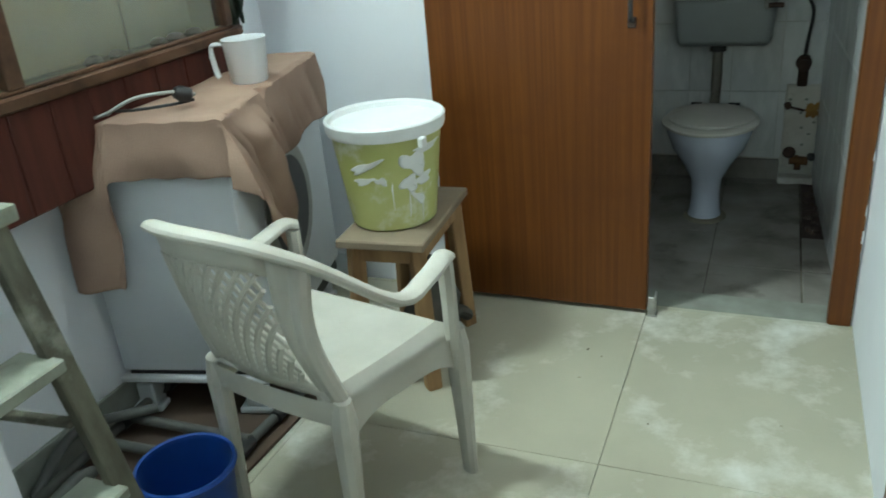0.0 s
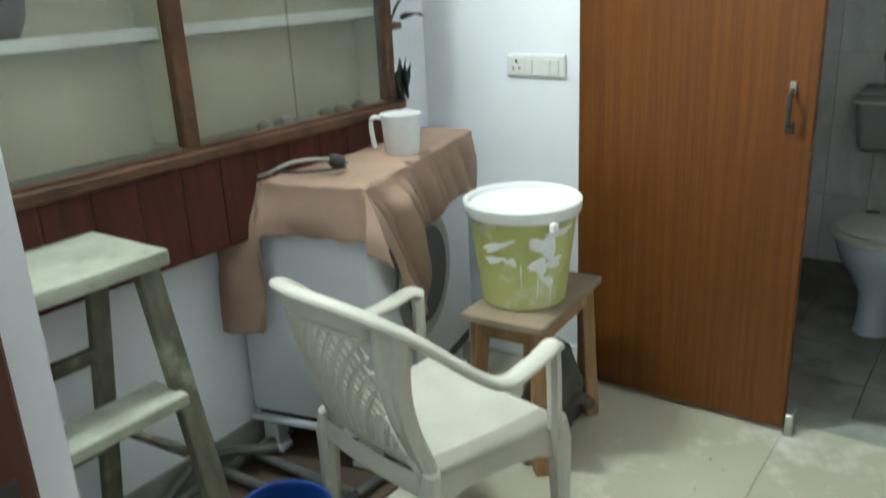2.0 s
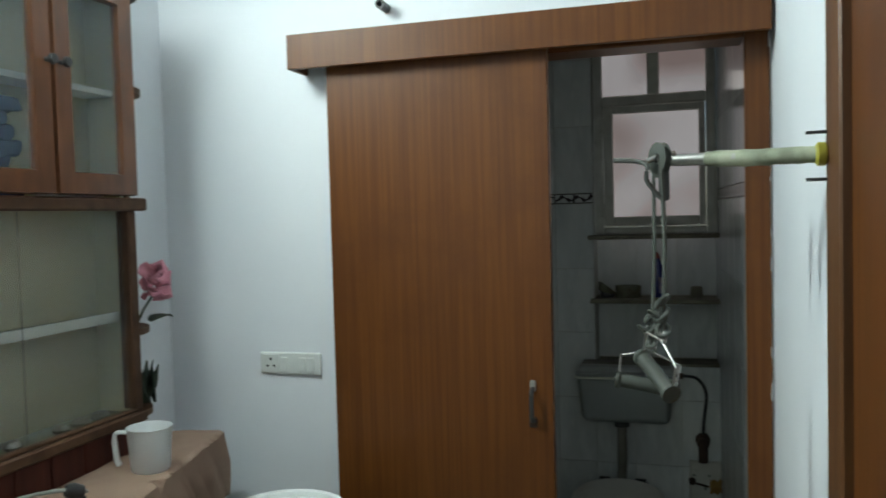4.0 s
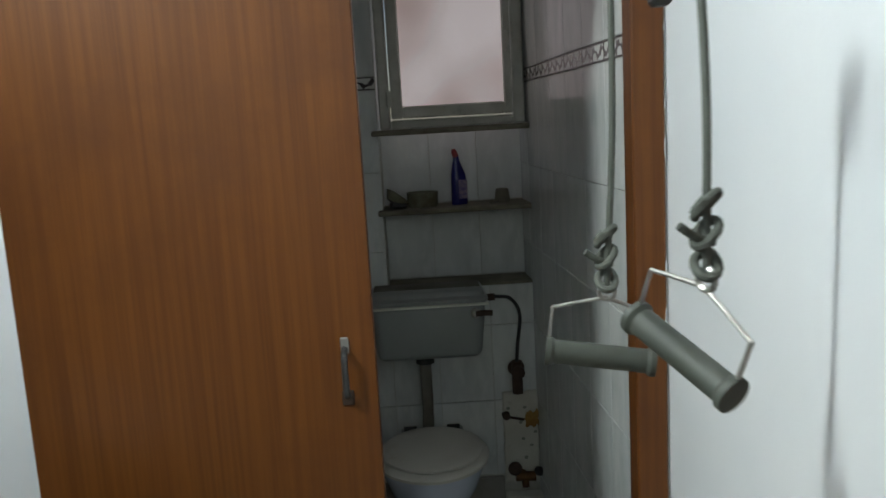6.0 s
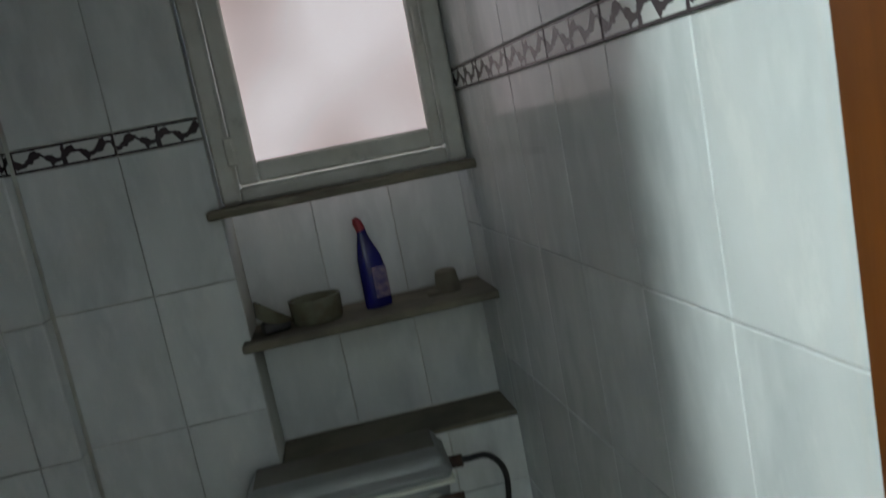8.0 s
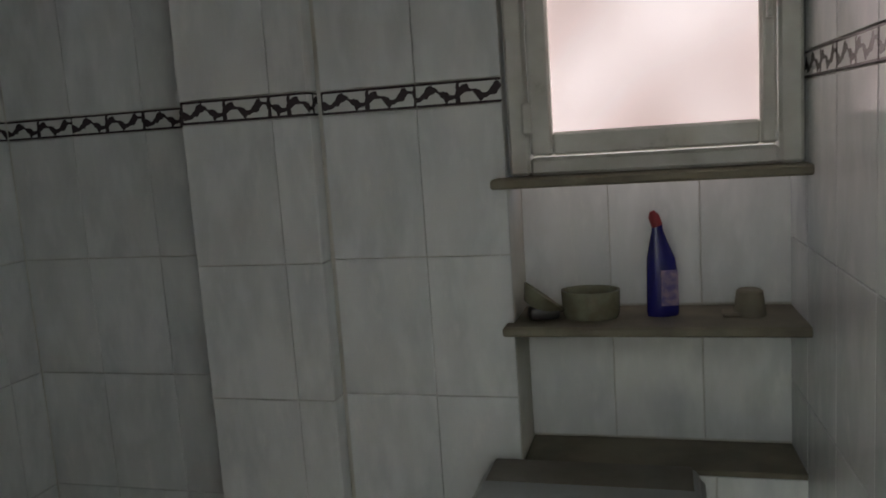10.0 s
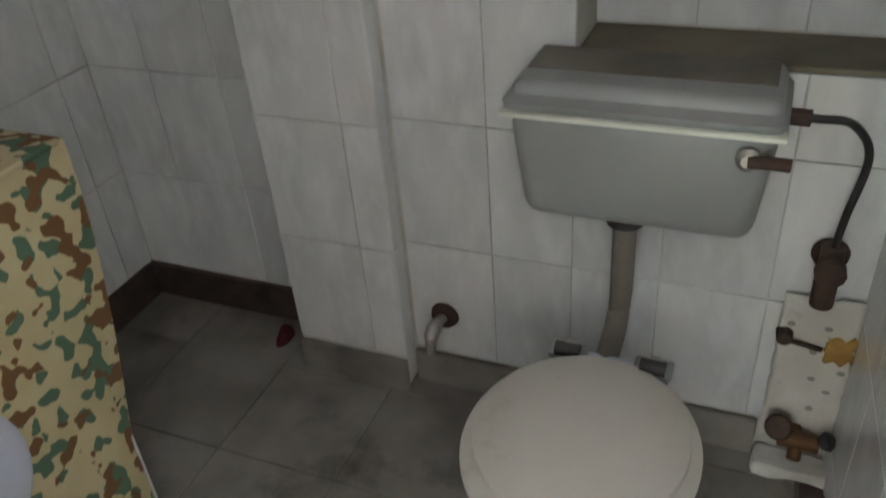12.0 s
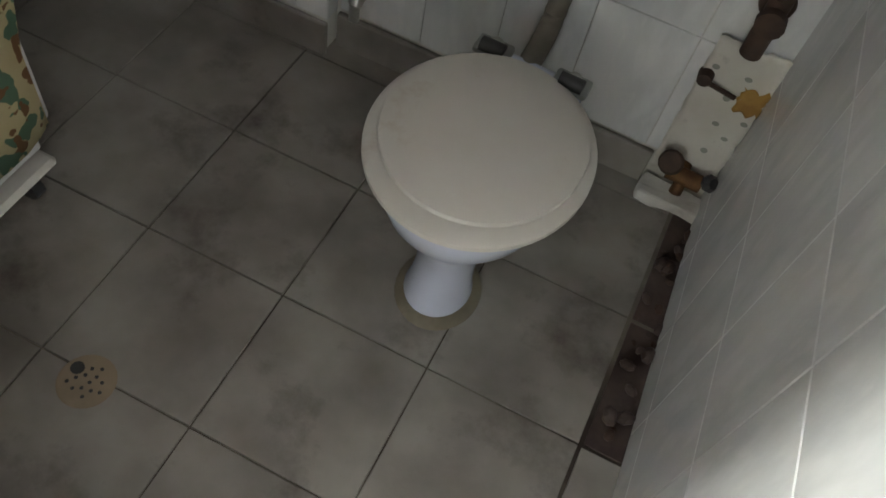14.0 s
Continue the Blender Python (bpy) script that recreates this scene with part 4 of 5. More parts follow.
# ---- shoulder pulley at the east door ----
pu = thing("exercise_pulley", pose(0.585, -0.945, 1.60), "overhead exercise pulley with taped arm, cords and grips", "pulley")
part("arm", tube([(0.0, 0.0, 0.0), (-0.13, 0.057, 0.003), (-0.245, 0.113, 0.007)], 0.011, 14), STEEL, pu)
part("tape", tube(spline([(-0.004, 0.003, 0.0), (-0.06, 0.0275, 0.001), (-0.12, 0.0555, 0.002), (-0.18, 0.083, 0.005)], 5), [0.0135, 0.014, 0.0132, 0.0145, 0.0138, 0.014, 0.0132, 0.0146, 0.0135, 0.014, 0.0148, 0.0136, 0.014, 0.0143, 0.0138, 0.0125], 14), TAPE, pu, "painted masking tape wrap")
part("collar", move(lathe([(0.014, 0), (0.019, 0.003), (0.019, 0.014), (0.014, 0.017)], 18), pose(0, 0, 0, 0, -90)), mat("yellow_collar", (0.45, 0.40, 0.05), rough=0.5), pu)
for z in (0.035, -0.04):
    part("screw", tube([(0.0, 0, z), (-0.03, 0.006, z)], 0.003, 8), DARK, pu)
part("spreader", tube([(-0.258, 0.010, 0.006), (-0.262, 0.21, 0.006)], 0.006, 10), PIPE, pu, "grey bar between the two wheels")
for x, y in ((-0.257, 0.022), (-0.262, 0.197)):
    wheel = part("wheel", move(lathe([(0.008, -0.007), (0.024, -0.007), (0.027, -0.006), (0.021, 0.0), (0.027, 0.006), (0.024, 0.007), (0.008, 0.007), (0.008, -0.007)], 28, 1, 1, False), pose(x, y, 0.006, 0, 90, 35)), GRIP, pu, "dark grey pulley wheel")
    part("axle", tube([(x - 0.022, y - 0.008, 0.0), (x - 0.004, y, 0.008), (x + 0.026, y + 0.006, 0.014)], 0.005, 10), STEEL, wheel)
part("hook", tube(spline([(-0.335, 0.04, 0.006), (-0.30, 0.03, 0.003), (-0.278, 0.012, -0.006), (-0.279, 0.008, -0.030), (-0.262, 0.008, -0.055), (-0.250, 0.010, -0.066)], 6), 0.0042), PIPE, pu, "bent grey wire hook")
part("clip", box((-0.262, 0.10, -0.066), (-0.243, 0.122, -0.004), 0.004), DARK, pu)


def grip(ring_at, yaw, tilt, top):
    """Cord, knots, wire stirrup and rubber grip hanging from the wheel."""
    o = Vector(ring_at)
    cord = part("cord", tube(spline([top, (Vector(top) + o) * 0.5 + Vector((0.004, 0, 0)), o + Vector((0, 0, 0.005))], 8), 0.0037, 8), CORD, pu, "grey nylon cord")
    for n, lift in enumerate((0.010, 0.036, 0.060)):
        turn = []
        for k in range(25):
            a = k / 24 * 2.6 * math.pi + n * 1.3
            turn.append(o + Vector((0.0095 * math.cos(a), 0.0085 * math.sin(a) * math.cos(0.6 * n), lift + 0.009 * math.sin(a + n) + 0.004 * k / 24)))
        part("knot", tube(turn, 0.0042, 8), CORD, cord)
    part("cord_end", tube(spline([o + Vector((0.006, 0, 0.03)), o + Vector((-0.010, -0.004, 0.036)), o + Vector((-0.024, -0.006, 0.046))], 4), 0.0038, 8), CORD, cord)
    m = Matrix.Translation(o) @ pose(0, 0, 0, 0, 0, yaw) @ pose(0, 0, 0, 0, tilt, 0)
    part("ring", move(tube([(0.009 * math.cos(a * 0.524), 0, 0.009 * math.sin(a * 0.524)) for a in range(13)], 0.0028, 8), m), STEEL, cord)
    part("stirrup", move(tube(spline([(-0.057, 0, -0.072), (-0.057, 0, -0.028), (-0.052, 0, -0.022), (-0.004, 0, -0.008), (0.004, 0, -0.008), (0.052, 0, -0.022), (0.057, 0, -0.028), (0.057, 0, -0.072)], 3), 0.0022, 8), m), STEEL, cord, "bent steel wire stirrup")
    part("rubber_grip", move(move(lathe([(0.008, -0.06), (0.0165, -0.06), (0.0165, -0.054), (0.0135, -0.05), (0.0135, 0.05), (0.0165, 0.054), (0.0165, 0.06), (0.008, 0.06)], 20), pose(0, 0, -0.074, 0, 90)), m), GRIP, cord, "grey rubber hand grip")


grip((-0.284, 0.212, -0.352), -10, 7, (-0.274, 0.207, -0.005))
grip((-0.255, -0.012, -0.296), -62, 22, (-0.254, 0.012, -0.005))

# ---- toilet ----
wc = thing("toilet", pose(0.098, 0.893, -0.022, 0, 0, -1), "blue-white ceramic toilet with a dusty closed lid", "toilet")
bowl = lathe([(0.0, 0.0), (0.066, 0.0), (0.066, 0.012), (0.060, 0.03), (0.055, 0.09), (0.060, 0.16), (0.095, 0.225), (0.140, 0.29), (0.163, 0.35), (0.162, 0.375), (0.12, 0.376), (0.0, 0.30)], 48, 1.0, 1.16)
for v in bowl.verts:
    k = max(0.0, 1 - v.co.z / 0.36)
    v.co.y -= 0.045 * k
part("bowl", bowl, BOWL, wc)
part("back_shelf", box((-0.10, 0.12, 0.24), (0.10, 0.245, 0.376), 0.02, 3), BOWL, wc)
part("seat", lathe([(0.10, 0.377), (0.176, 0.377), (0.185, 0.383), (0.185, 0.392), (0.176, 0.398), (0.10, 0.398)], 56, 1.0, 1.12), CERAMIC, wc, "off-white plastic seat")
part("lid", move(lathe([(0.0, 0.400), (0.160, 0.400), (0.166, 0.405), (0.164, 0.411), (0.150, 0.415), (0.08, 0.418), (0.0, 0.419)], 56, 1.01, 1.09), pose(0, 0.006, 0)), CERAMIC, wc, "dusty off-white lid")
for x in (-0.075, 0.075):
    hg = part("hinge", move(tube([(-0.022, 0, 0), (0.022, 0, 0)], 0.014, 14), pose(x, 0.203, 0.395)), DARK, wc, "dark hinge barrel")
    part("bracket", box((x - 0.034, 0.19, 0.377), (x + 0.034, 0.235, 0.392), 0.006, 2), TANK, hg)
    part("bolt", move(lathe([(0.016, 0), (0.016, 0.014), (0.011, 0.02), (0, 0.021)], 14), pose(x, 0.222, 0.376)), STEEL, hg, "steel hinge bolt")
tagged(part("cement_collar", lathe([(0.0, -0.021), (0.084, -0.021), (0.078, -0.014), (0.068, -0.010), (0.0, -0.008)], 28, 1.0, 1.15), STONE), "stained cement collar round the toilet foot", "cement", kind="structure").matrix_world = pose(0.100, 0.848, 0.0015, 0, 0, 0)

tk = thing("cistern", pose(0.112, 1.235, 0.60), "grey plastic low-level cistern with a dusty lid", "cistern")
tb = box((-0.205, -0.095, 0.0), (0.205, 0.088, 0.205), 0.032, 4)
for v in tb.verts:
    k = 1 - 0.10 * (1 - v.co.z / 0.205)
    v.co.x *= k
    v.co.y = 0.088 - (0.088 - v.co.y) * (1 - 0.12 * (1 - v.co.z / 0.205))
part("body", tb, TANK, tk)
lidb = box((-0.212, -0.100, 0.200), (0.212, 0.090, 0.248), 0.020, 4)
for v in lidb.verts:
    if v.co.z > 0.225:
        v.co.x *= 0.955
        v.co.y = 0.09 - (0.09 - v.co.y) * 0.88
part("lid", lidb, TANK, tk, "dusty cistern lid")
part("seam", box((-0.213, -0.103, 0.196), (0.213, 0.086, 0.205), 0.004, 2), SHELF_WHITE, tk, "yellowed seam")
part("lid_dust", box((-0.190, -0.020, 0.240), (0.190, 0.084, 0.2502), 0.004, 2), TANK_DIRT, tk, "grimy brown lid top")
lev = part("lever", move(lathe([(0.011, 0), (0.018, 0.003), (0.018, 0.012), (0.010, 0.018), (0, 0.018)], 18), pose(0.165, -0.097, 0.17, 90)), STEEL, tk, "chrome flush lever")
part("arm", tube([(0.165, -0.112, 0.17), (0.195, -0.114, 0.172), (0.222, -0.112, 0.17)], 0.010, 12), RUST, lev)
part("flush_pipe", tube(spline([(-0.02, -0.005, 0.01), (-0.02, -0.005, -0.18), (-0.022, -0.035, -0.25), (-0.024, -0.125, -0.268)], 4), 0.021, 16), TANK_DIRT, tk)
part("coupling", move(lathe([(0.022, -0.03), (0.033, -0.026), (0.033, -0.004), (0.024, 0.0)], 18), pose(-0.02, -0.005, 0.0)), DARK, tk)
hose = part("inlet_hose", tube(spline([(0.205, -0.02, 0.205), (0.25, -0.03, 0.208), (0.30, 0.0, 0.19), (0.335, 0.04, 0.12), (0.325, 0.06, 0.0), (0.32, 0.068, -0.07)], 8), 0.0065), DARK, tk, "thin black inlet hose")
part("nut", tube([(0.20, -0.02, 0.205), (0.24, -0.028, 0.207)], 0.013, 10), RUST, hose)
vl = thing("stop_valve", pose(0.432, 1.335, 0.47), "rusted angle stop valve on the wall", "valve")
part("body", tube([(0, -0.03, -0.06), (0, -0.03, 0.065)], 0.02, 14), RUST, vl)
part("flange", move(lathe([(0.0, 0), (0.032, 0.0), (0.03, 0.008), (0.016, 0.012), (0.016, 0.03)], 18), pose(0, 0, 0.03, 90)), RUST, vl)
part("knob", move(lathe([(0.012, 0), (0.026, 0.004), (0.026, 0.022), (0, 0.026)], 12), pose(0, -0.048, 0.03, 90)), RUST, vl)
tp = thing("elbow_tap", pose(-0.318, 1.336, 0.19), "chromed elbow outlet with a dark flange", "tap")
part("flange", move(lathe([(0.0, 0), (0.034, 0.0), (0.03, 0.01), (0.016, 0.014)], 20), pose(0, 0, 0, 90)), RUST, tp)
part("spout", tube(spline([(0, -0.005, 0), (-0.008, -0.04, -0.002), (-0.012, -0.062, -0.02), (-0.012, -0.066, -0.06)], 6), [0.013] * 7 + [0.016] * 6 + [0.012] * 6, 14), STEEL, tp)
patch = thing("broken_wall_patch", pose(0.44, 1.3345, 0.0), "broken spotted tile patch with rust stains near the floor", "wall patch")
pb = sheet(lambda u, v: (-0.066 + 0.134 * u + 0.005 * noise.noise((3 * u, 14 * v, 1)), -0.010 - 0.003 * noise.noise((9 * u, 9 * v, 3)), 0.045 + 0.365 * v + 0.014 * noise.noise((9 * u, 2, v))), 14, 26)
thicken(part("tile_face", pb, PLASTER, patch), 0.006)
rb = random.Random(3)
for k in range(9):
    blot = move(lathe([(0.0, 0.0), (0.006, 0.0), (0.0075, 0.0006), (0.0, 0.001)], 12, 1.0, rb.uniform(0.7, 1.2)), pose(rb.uniform(-0.05, 0.055), -0.0155, rb.uniform(0.13, 0.38), 90))
    part("printed_spot", blot, SKIRT, patch, "faded grey printed spot")
yb = sheet(lambda u, v: (0.018 + 0.05 * u + 0.008 * noise.noise((3, 5 * v, 1)), -0.0165 - 0.002 * noise.noise((7 * u, 7 * v, 2)), 0.27 + 0.06 * v + 0.02 * noise.noise((4 * u, 1, 1))), 8, 8)
thicken(part("stain", yb, YELLOW_STAIN, patch, "yellow rust stain"), 0.001)
part("stub_pipe", tube([(-0.052, -0.03, 0.318), (0.012, -0.02, 0.300)], 0.005, 10), RUST, patch, "rusted pipe stub")
part("stub_flange", move(lathe([(0, 0), (0.016, 0), (0.014, 0.026), (0, 0.028)], 12), pose(-0.055, -0.008, 0.320, 90)), RUST, patch)
lt = thing("broken_tap", pose(0.44, 1.325, 0.0), "corroded brass tap with rusted wheel handles near the floor", "tap")
part("body", add(tube([(-0.03, -0.035, 0.085), (0.045, -0.035, 0.082)], 0.019, 12), tube([(0.005, -0.035, 0.085), (0.005, -0.05, 0.045)], 0.014, 12), tube([(0.0, 0.0, 0.085), (0.0, -0.035, 0.085)], 0.014, 12)), BRASS, lt)
part("wheel_handle", move(lathe([(0.008, 0), (0.022, 0.003), (0.027, 0.010), (0.022, 0.018), (0.0, 0.020)], 14), pose(-0.032, -0.045, 0.118, 50, -15)), RUST, lt, "dark rusted wheel handle")
part("wheel_handle", move(lathe([(0.006, 0), (0.018, 0.003), (0.020, 0.012), (0.012, 0.024), (0.0, 0.025)], 8), pose(0.052, -0.040, 0.098, 30, 35)), DARK, lt, "black handle")
ldg = thing("broken_tile_ledge", pose(0.45, 1.318, -0.022), "chipped white tile ledge under the corroded tap", "tile ledge")
lb = box((-0.078, -0.046, 0.0), (0.066, 0.012, 0.030), 0.003)
bmesh.ops.subdivide_edges(lb, edges=lb.edges[:], cuts=3, use_grid_fill=True)
for v in lb.verts:
    v.co += Vector((0.006, 0.010, 0.004)) * noise.noise(v.co * 40)
part("ledge", lb, ALU, ldg, "", False)
for k in range(26):
    s = rb.uniform(0.006, 0.019)
    br = thing("brick_rubble", pose(rb.uniform(0.478, 0.525), rb.uniform(0.72, 1.235), -0.023, 0, 0, rb.uniform(0, 180)), "broken dark brick crumb along the wall foot", "brick", "rubble by the toilet")
    part("lump", lathe([(0, 0), (s, 0.003), (s * 1.1, s * 0.6), (s * 0.7, s * 1.0), (0, s * 1.2)], 7, 1.0, 0.7), MOULD if k % 3 else RUST, br, "", False)

# things on the niche shelf
bo = thing("cleaner_bottle", pose(0.256, 1.40, 1.124, 0, 0, 15) @ Matrix.Scale(0.87, 4), "dark blue toilet cleaner bottle with a red cap", "bottle")
bb = lathe([(0.0, 0), (0.036, 0.0), (0.038, 0.01), (0.036, 0.10), (0.033, 0.13), (0.022, 0.165), (0.014, 0.19), (0.012, 0.205)], 28, 0.95, 0.55)
for v in bb.verts:
    v.co.x -= 0.008 * smoothstep((v.co.z - 0.10) / 0.1)
part("body", bb, BOTTLE, bo)
part("cap", move(lathe([(0.0125, 0), (0.0125, 0.022), (0.006, 0.034), (0, 0.035)], 14), pose(-0.008, 0, 0.203, 0, -18)), CAPRED, bo, "red slanted cap")
part("label", box((-0.008, -0.0222, 0.025), (0.030, -0.0195, 0.105), 0.001), LABEL_P, bo, "printed label")
gb = thing("glass_bowl", pose(0.118, 1.39, 1.124), "murky square glass bowl", "bowl")
part("bowl", lathe([(0.0, 0), (0.052, 0.0), (0.056, 0.008), (0.058, 0.055), (0.053, 0.055), (0.05, 0.012), (0, 0.01)], 24, 1, 0.8), GLASSY, gb)
dsh = thing("soap_dish", pose(0.022, 1.38, 1.126, 0, 0, 20), "tipped greenish dish with a dark sponge", "dish")
part("dish", move(lathe([(0.0, 0.0), (0.03, 0.0), (0.05, 0.03), (0.047, 0.032), (0.028, 0.006), (0, 0.005)], 22), pose(-0.012, 0, 0.018, 0, 38, 0)), GLASSY, dsh)
part("sponge", box((-0.03, -0.035, 0.0), (0.03, 0.005, 0.026), 0.008, 2), DARK, dsh, "dark dried sponge")
cup = thing("small_cup", pose(0.415, 1.40, 1.124), "small upturned dusty cup", "cup")
part("cup", lathe([(0.0, 0.05), (0.02, 0.05), (0.024, 0.046), (0.03, 0.0), (0.027, 0.0), (0.02, 0.044), (0, 0.046)], 22), STONE, cup)
part("saucer", box((-0.05, -0.025, 0), (0.0, 0.02, 0.008), 0.003), STONE, cup)

# ---- covered washing machine in the bathroom ----
w2 = thing("covered_washing_machine", pose(-0.95, 0.43, -0.022), "washing machine in a camouflage cloth cover on a wheeled stand", "washing machine")


def cover(u, v):
    """The skirt of the cover: round the body by u, down by v."""
    per = [(0.285, -0.29), (0.285, 0.345), (-0.29, 0.345), (-0.29, -0.29), (0.285, -0.29)]
    i = min(3, int(u * 4))
    f = u * 4 - i
    x = per[i][0] + f * (per[i + 1][0] - per[i][0])
    y = per[i][1] + f * (per[i + 1][1] - per[i][1])
    k = 1 + 0.06 * v - 0.03 * (1 - v)
    w = 0.010 * math.sin(60 * u + 3 * v) * v
    z = 0.872 - v * (0.735 + 0.02 * math.sin(22 * u))
    yy = y * k + w
    if y > 0.3:
        yy = y + 0.035 - 0.13 * v ** 1.5 + w
    return (x * k + w, yy, z)


thicken(part("cover", sheet(cover, 64, 16), CAMO, w2, "camouflage cloth cover"), 0.003)
part("cover_top", box((-0.295, -0.285, 0.866), (0.282, 0.372, 0.878), 0.005, 2), CAMO, w2)
part("body", box((-0.28, -0.28, 0.13), (0.268, 0.24, 0.862), 0.012, 2), ENAMEL, w2, "white enamel body")
part("side_panel", box((-0.27, 0.242, 0.138), (0.279, 0.305, 0.55), 0.012, 2), ENAMEL, w2, "white side below the cover")
dr = part("porthole", move(lathe([(0.0, 0.022), (0.1, 0.02), (0.135, 0.012), (0.15, 0.0), (0.12, -0.01)], 32), pose(0.29, -0.03, 0.50, 0, 90)), BOWL, w2, "pale clear window in the cover")
part("skirt", box((-0.28, -0.27, 0.09), (0.276, 0.262, 0.135), 0.004), PAIL_RIM, w2)
part("stand", box((-0.28, -0.28, 0.053), (0.300, 0.268, 0.074), 0.008), ALU, w2, "white metal stand")
for x in (-0.24, 0.27):
    for y in (-0.22, 0.21):
        part("castor", move(tube([(0, -0.012, 0.027), (0, 0.012, 0.027)], 0.026, 14), pose(x, y, 0)), DARK, w2)
dn = thing("floor_drain", pose(-0.345, 0.376, -0.021), "rusty round floor drain grating with a broken hole", "drain")
part("grating", lathe([(0.0, 0.0), (0.048, 0.0), (0.050, 0.003), (0.045, 0.005), (0.0, 0.004)], 28), STOOL_TOP, dn)
for k in range(14):
    a, r = k * 2.4, 0.009 * math.sqrt(k + 0.5)
    part("hole", move(lathe([(0.0035, 0.0), (0.0035, 0.0055), (0, 0.0055)], 8), pose(r * math.cos(a), r * math.sin(a), 0)), DARK, dn)
part("break", move(lathe([(0.012, 0.0), (0.012, 0.0058), (0, 0.0058)], 12), pose(-0.028, 0.012, 0)), DARK, dn)
rag = thing("red_cloth", pose(-0.80, 1.36, -0.02), "dark red rag by the pilaster", "rag")
part("rag", move(lathe([(0, 0), (0.03, 0.0), (0.026, 0.018), (0.010, 0.04), (0, 0.045)], 9, 0.6, 1.3), pose(0, 0, 0)), mat("dark_red_cloth", (0.09, 0.010, 0.02), rough=0.9), rag)

# ---- tube light over the showcase ----
tl = thing("tube_light", pose(WX, -1.15, 2.46), "white fluorescent tube light on the wall", "tube light")
part("batten", box((0.0, -0.62, -0.025), (0.045, 0.62, 0.025), 0.004), SWITCH, tl)
TUBE = mat("lit_tube", (0.9, 0.9, 0.9), rough=0.3)
TUBE.node_tree.nodes["Principled BSDF"].inputs["Emission Color"].default_value = (0.93, 0.98, 1, 1)
TUBE.node_tree.nodes["Principled BSDF"].inputs["Emission Strength"].default_value = 4
part("tube", tube([(0.062, -0.58, 0), (0.062, 0.58, 0)], 0.013, 14), TUBE, tl)

# ---- tiles ----
floor, floor_b = bpy.data.objects["floor"], bpy.data.objects["floor_bathroom"]


def floor_tiles(xs, ys, z, material, parent, gap):
    for x0, x1 in zip(xs, xs[1:]):
        for y0, y1 in zip(ys, ys[1:]):
            part("tile", box((x0 + gap, y0 + gap, z - 0.0055), (x1 - gap, y1 - gap, z), 0.0012), material, parent, "", False)


floor_tiles((WX - 0.02, -0.8, 0.0, 0.8, 1.3), (-5.1, -4.826, -4.026, -3.226, -2.426, -1.626, -0.826, -0.026, 0.0), 0, FLOOR_TILE, floor, 0.0008)
floor_tiles((BW, -1.05, -0.75, -0.45, -0.15, 0.155, 0.46), (0.127, 0.39, 0.685, 0.978, 1.27, 1.45), -0.0205, BFLOOR, floor_b, 0.0017)
floor_tiles((0.463, 0.575), (0.127, 0.39, 0.685), -0.0207, BFLOOR, floor_b, 0.003)
floor_tiles((0.463, 0.575), (0.685, 0.978, 1.34), -0.0225, MOULD, floor_b, 0.005)

rs = random.Random(21)
speck = mesh_of("speck", lathe([(0, 0), (0.006, 0.0005), (0.004, 0.003), (0, 0.004)], 7, 1.0, 0.6), STONE)
for k in range(9):
    ob = new("debris", speck)
    ob.matrix_world = pose(rs.uniform(-0.25, 0.5), rs.uniform(-1.3, -0.1), 0.0, 0, 0, rs.uniform(0, 360)) @ Matrix.Scale(rs.uniform(0.3, 0.9), 4)
    tagged(ob, "tiny dark plaster crumb on the tiled floor", "debris", "crumbs on the floor")
TILES = {}


def tile_mesh(w, h, material):
    key = (round(w, 3), round(h, 3), material.name)
    if key not in TILES:
        TILES[key] = mesh_of("tile", box((-w / 2, 0, -h / 2), (w / 2, 0.007, h / 2), 0.0013), material)
    return TILES[key]


def tiled(parent, corner, turn, cols, rows, material=TILE):
    """Tiles on a wall: cols along the wall from corner, rows by height; turn faces them."""
    base = pose(*corner, 0, 0, turn)
    for a, b in zip(cols, cols[1:]):
        for c, d in zip(rows, rows[1:]):
            fr = d - c < 0.06 and abs(c - 1.555) < 0.01
            ob = new("tile", tile_mesh(b - a - 0.0016, d - c - 0.002, FRIEZE if fr else material))
            ob.parent = parent
            ob.matrix_local = base @ Matrix.Translation(((a + b) / 2, 0, (c + d) / 2))


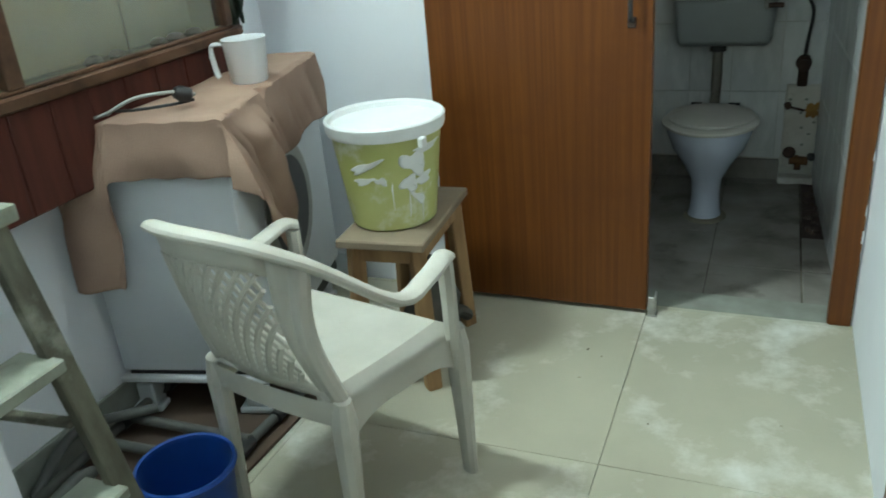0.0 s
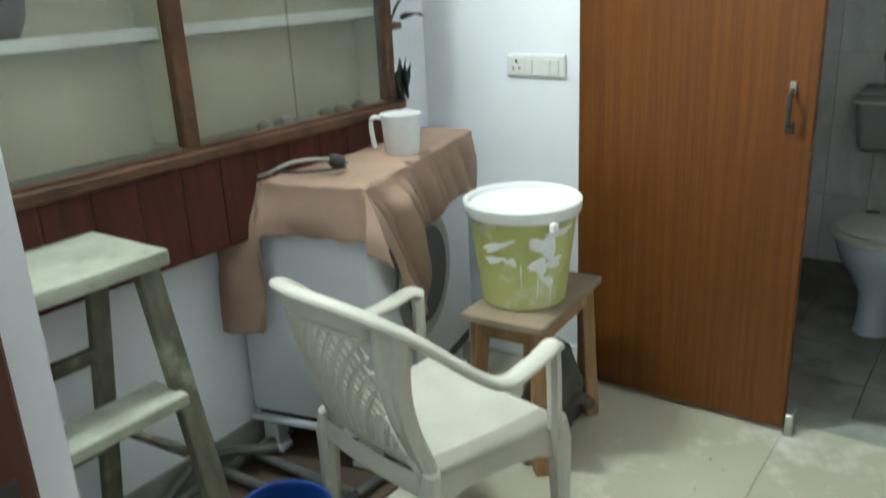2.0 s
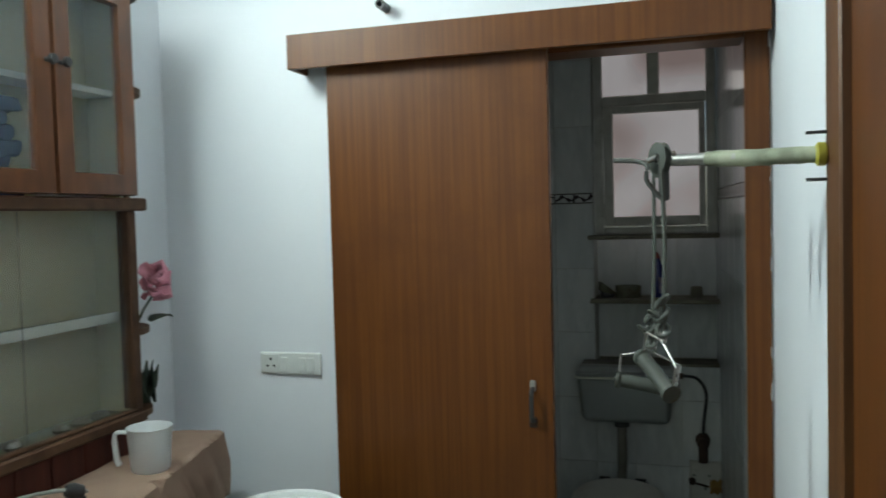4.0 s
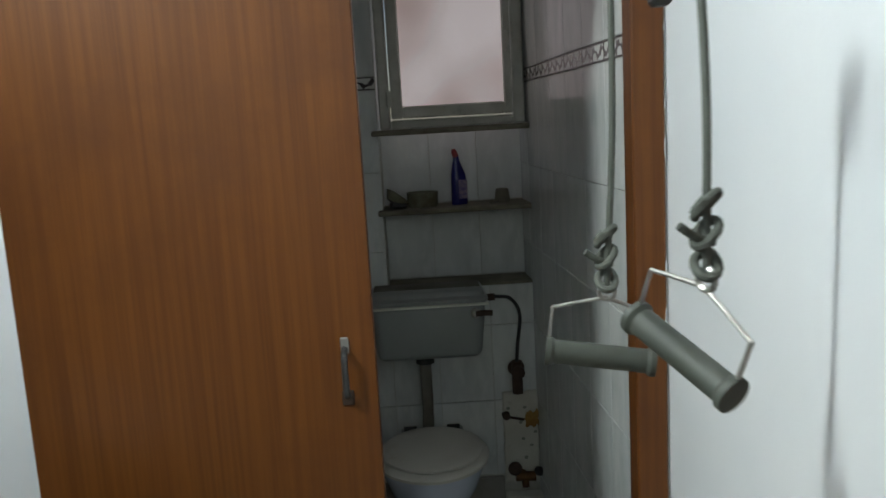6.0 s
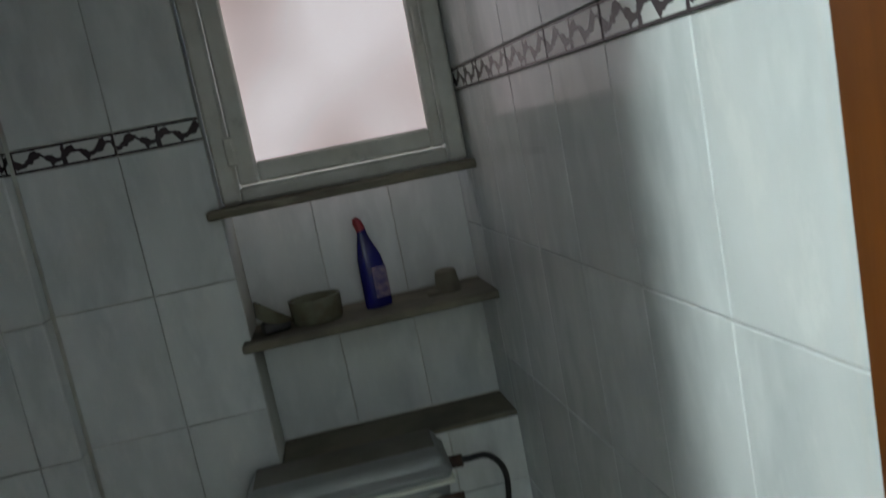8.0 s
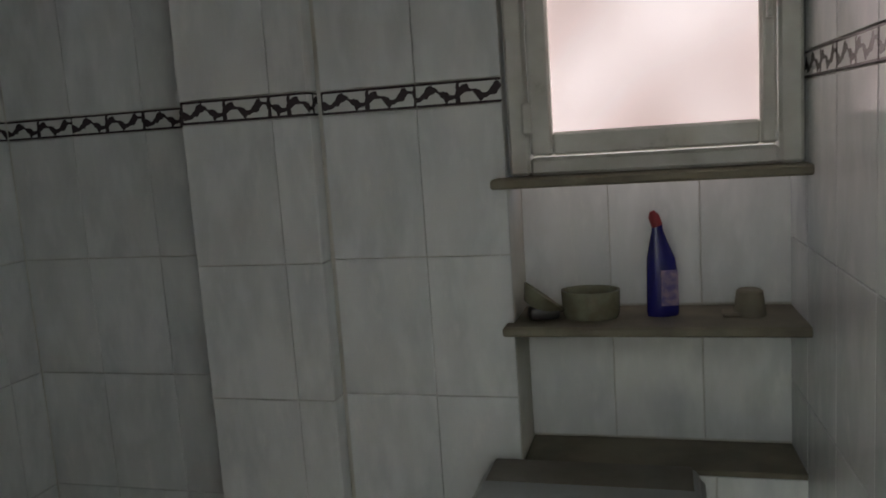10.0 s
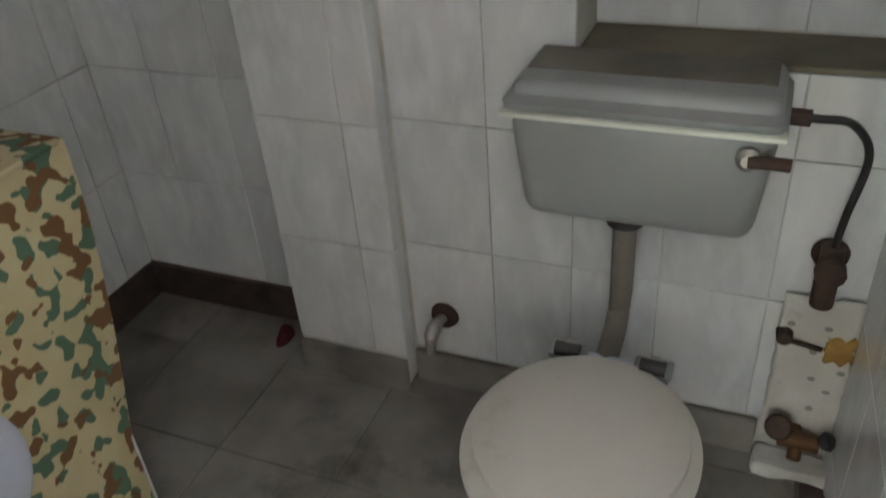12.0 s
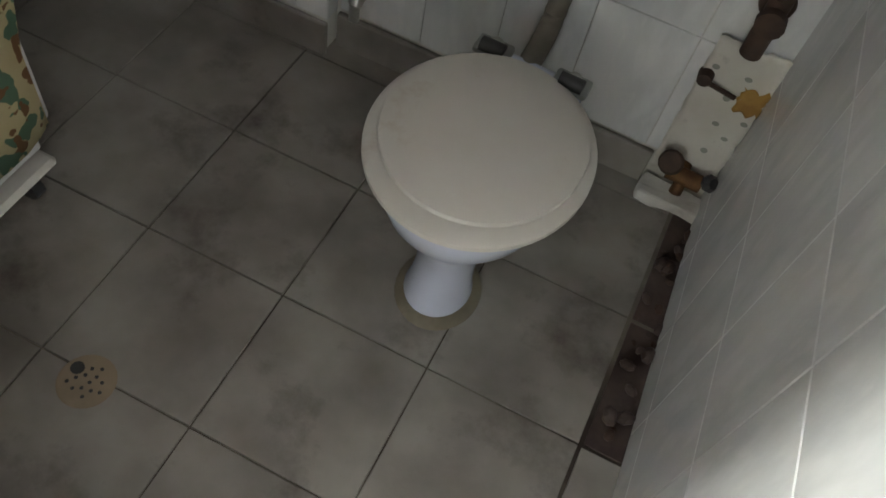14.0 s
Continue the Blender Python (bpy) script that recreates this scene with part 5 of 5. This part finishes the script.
def frieze():
    m = mat("scroll_border_tile", (0.60, 0.61, 0.60), (0.54, 0.55, 0.54), rough=0.2, bump=0.03)
    n, l = m.node_tree.nodes, m.node_tree.links
    p = n["Principled BSDF"]
    col = p.inputs["Base Color"].links[0].from_socket
    co = n.new("ShaderNodeTexCoord")
    sp = n.new("ShaderNodeSeparateXYZ")
    l.new(co.outputs["Object"], sp.inputs[0])

    def calc(op, a, b=0.0):
        k = n.new("ShaderNodeMath")
        k.operation = op
        for socket, value in zip(k.inputs, (a, b)):
            if isinstance(value, float):
                socket.default_value = value
            else:
                l.new(value, socket)
        return k.outputs[0]

    t = n.new("ShaderNodeTexNoise")
    t.inputs["Scale"].default_value, t.inputs["Detail"].default_value = 75, 1.0
    l.new(co.outputs["Object"], t.inputs["Vector"])
    wob = calc("MULTIPLY", calc("SUBTRACT", t.outputs["Fac"], 0.5), 0.016)
    # a leaf scroll: a waving vine, thick and thin, between two dark lines
    vine = calc("MULTIPLY", calc("SINE", calc("MULTIPLY", sp.outputs["X"], 94.2)), 0.0085)
    swell = calc("ADD", calc("MULTIPLY", calc("SINE", calc("MULTIPLY", sp.outputs["X"], 188.4)), 0.0030), 0.0066)
    scroll = calc("LESS_THAN", calc("ABSOLUTE", calc("ADD", calc("SUBTRACT", sp.outputs["Z"], vine), wob)), swell)
    bud = calc("LESS_THAN", calc("ABSOLUTE", calc("ADD", calc("MULTIPLY", calc("SINE", calc("MULTIPLY", sp.outputs["X"], 31.4)), 0.05), wob)), 0.006)
    lines = calc("GREATER_THAN", calc("ABSOLUTE", sp.outputs["Z"]), 0.0185)
    mx_out = calc("MAXIMUM", calc("MAXIMUM", scroll, bud), lines)
    mix = n.new("ShaderNodeMixRGB")
    mix.inputs[2].default_value = (0.05, 0.038, 0.042, 1)
    l.new(mx_out, mix.inputs[0])
    l.new(col, mix.inputs[1])
    l.new(mix.outputs[0], p.inputs["Base Color"])
    return m


FRIEZE = frieze()
ROWS = (0.075, 0.375, 0.67, 0.97, 1.26, 1.555, 1.603, 1.903, 2.203, 2.503, 2.60)
tiled(wall_a, (-0.404, BACK, 0), 0, (0.004, 0.205, 0.376), ROWS)
tiled(wall_a, (-0.404, BACK, 0), 0, (0.376, 0.55, 0.75, 0.92), (0.075, 0.375, 0.67, 0.822))
tiled(wall_a, (-0.028, 1.49, 0), 0, (0.0, 0.18, 0.36, 0.534), (0.836, 1.104))
tiled(wall_a, (-0.028, 1.49, 0), 0, (0.0, 0.18, 0.36, 0.534), (1.126, 1.391))
tiled(wall_a, (-0.0285, 1.342, 0), 90, (0.0, 0.146), (0.836, 0.97, 1.104))
tiled(wall_a, (-0.0285, 1.342, 0), 90, (0.0, 0.146), (1.126, 1.26, 1.391))
tiled(wall_p, (-0.692, 1.29, 0), 0, (0.0, 0.205, 0.286), ROWS)
tiled(wall_p, (-0.405, 1.292, 0), 90, (0.0, 0.046), ROWS)
tiled(wall_r, (BW, 1.45, 0), 0, (0.0, 0.186, 0.387, 0.586), ROWS)
tiled(wall_w, (BW, 0.15, 0), 90, (0.0, 0.2, 0.4, 0.6, 0.8, 1.0, 1.2, 1.3), ROWS)
tiled(wall_e, (0.0, 1.365, 0), -90, (0.0, 0.145, 0.345, 0.545, 0.745, 0.945, 1.145, 1.345), (-0.02,) + ROWS)
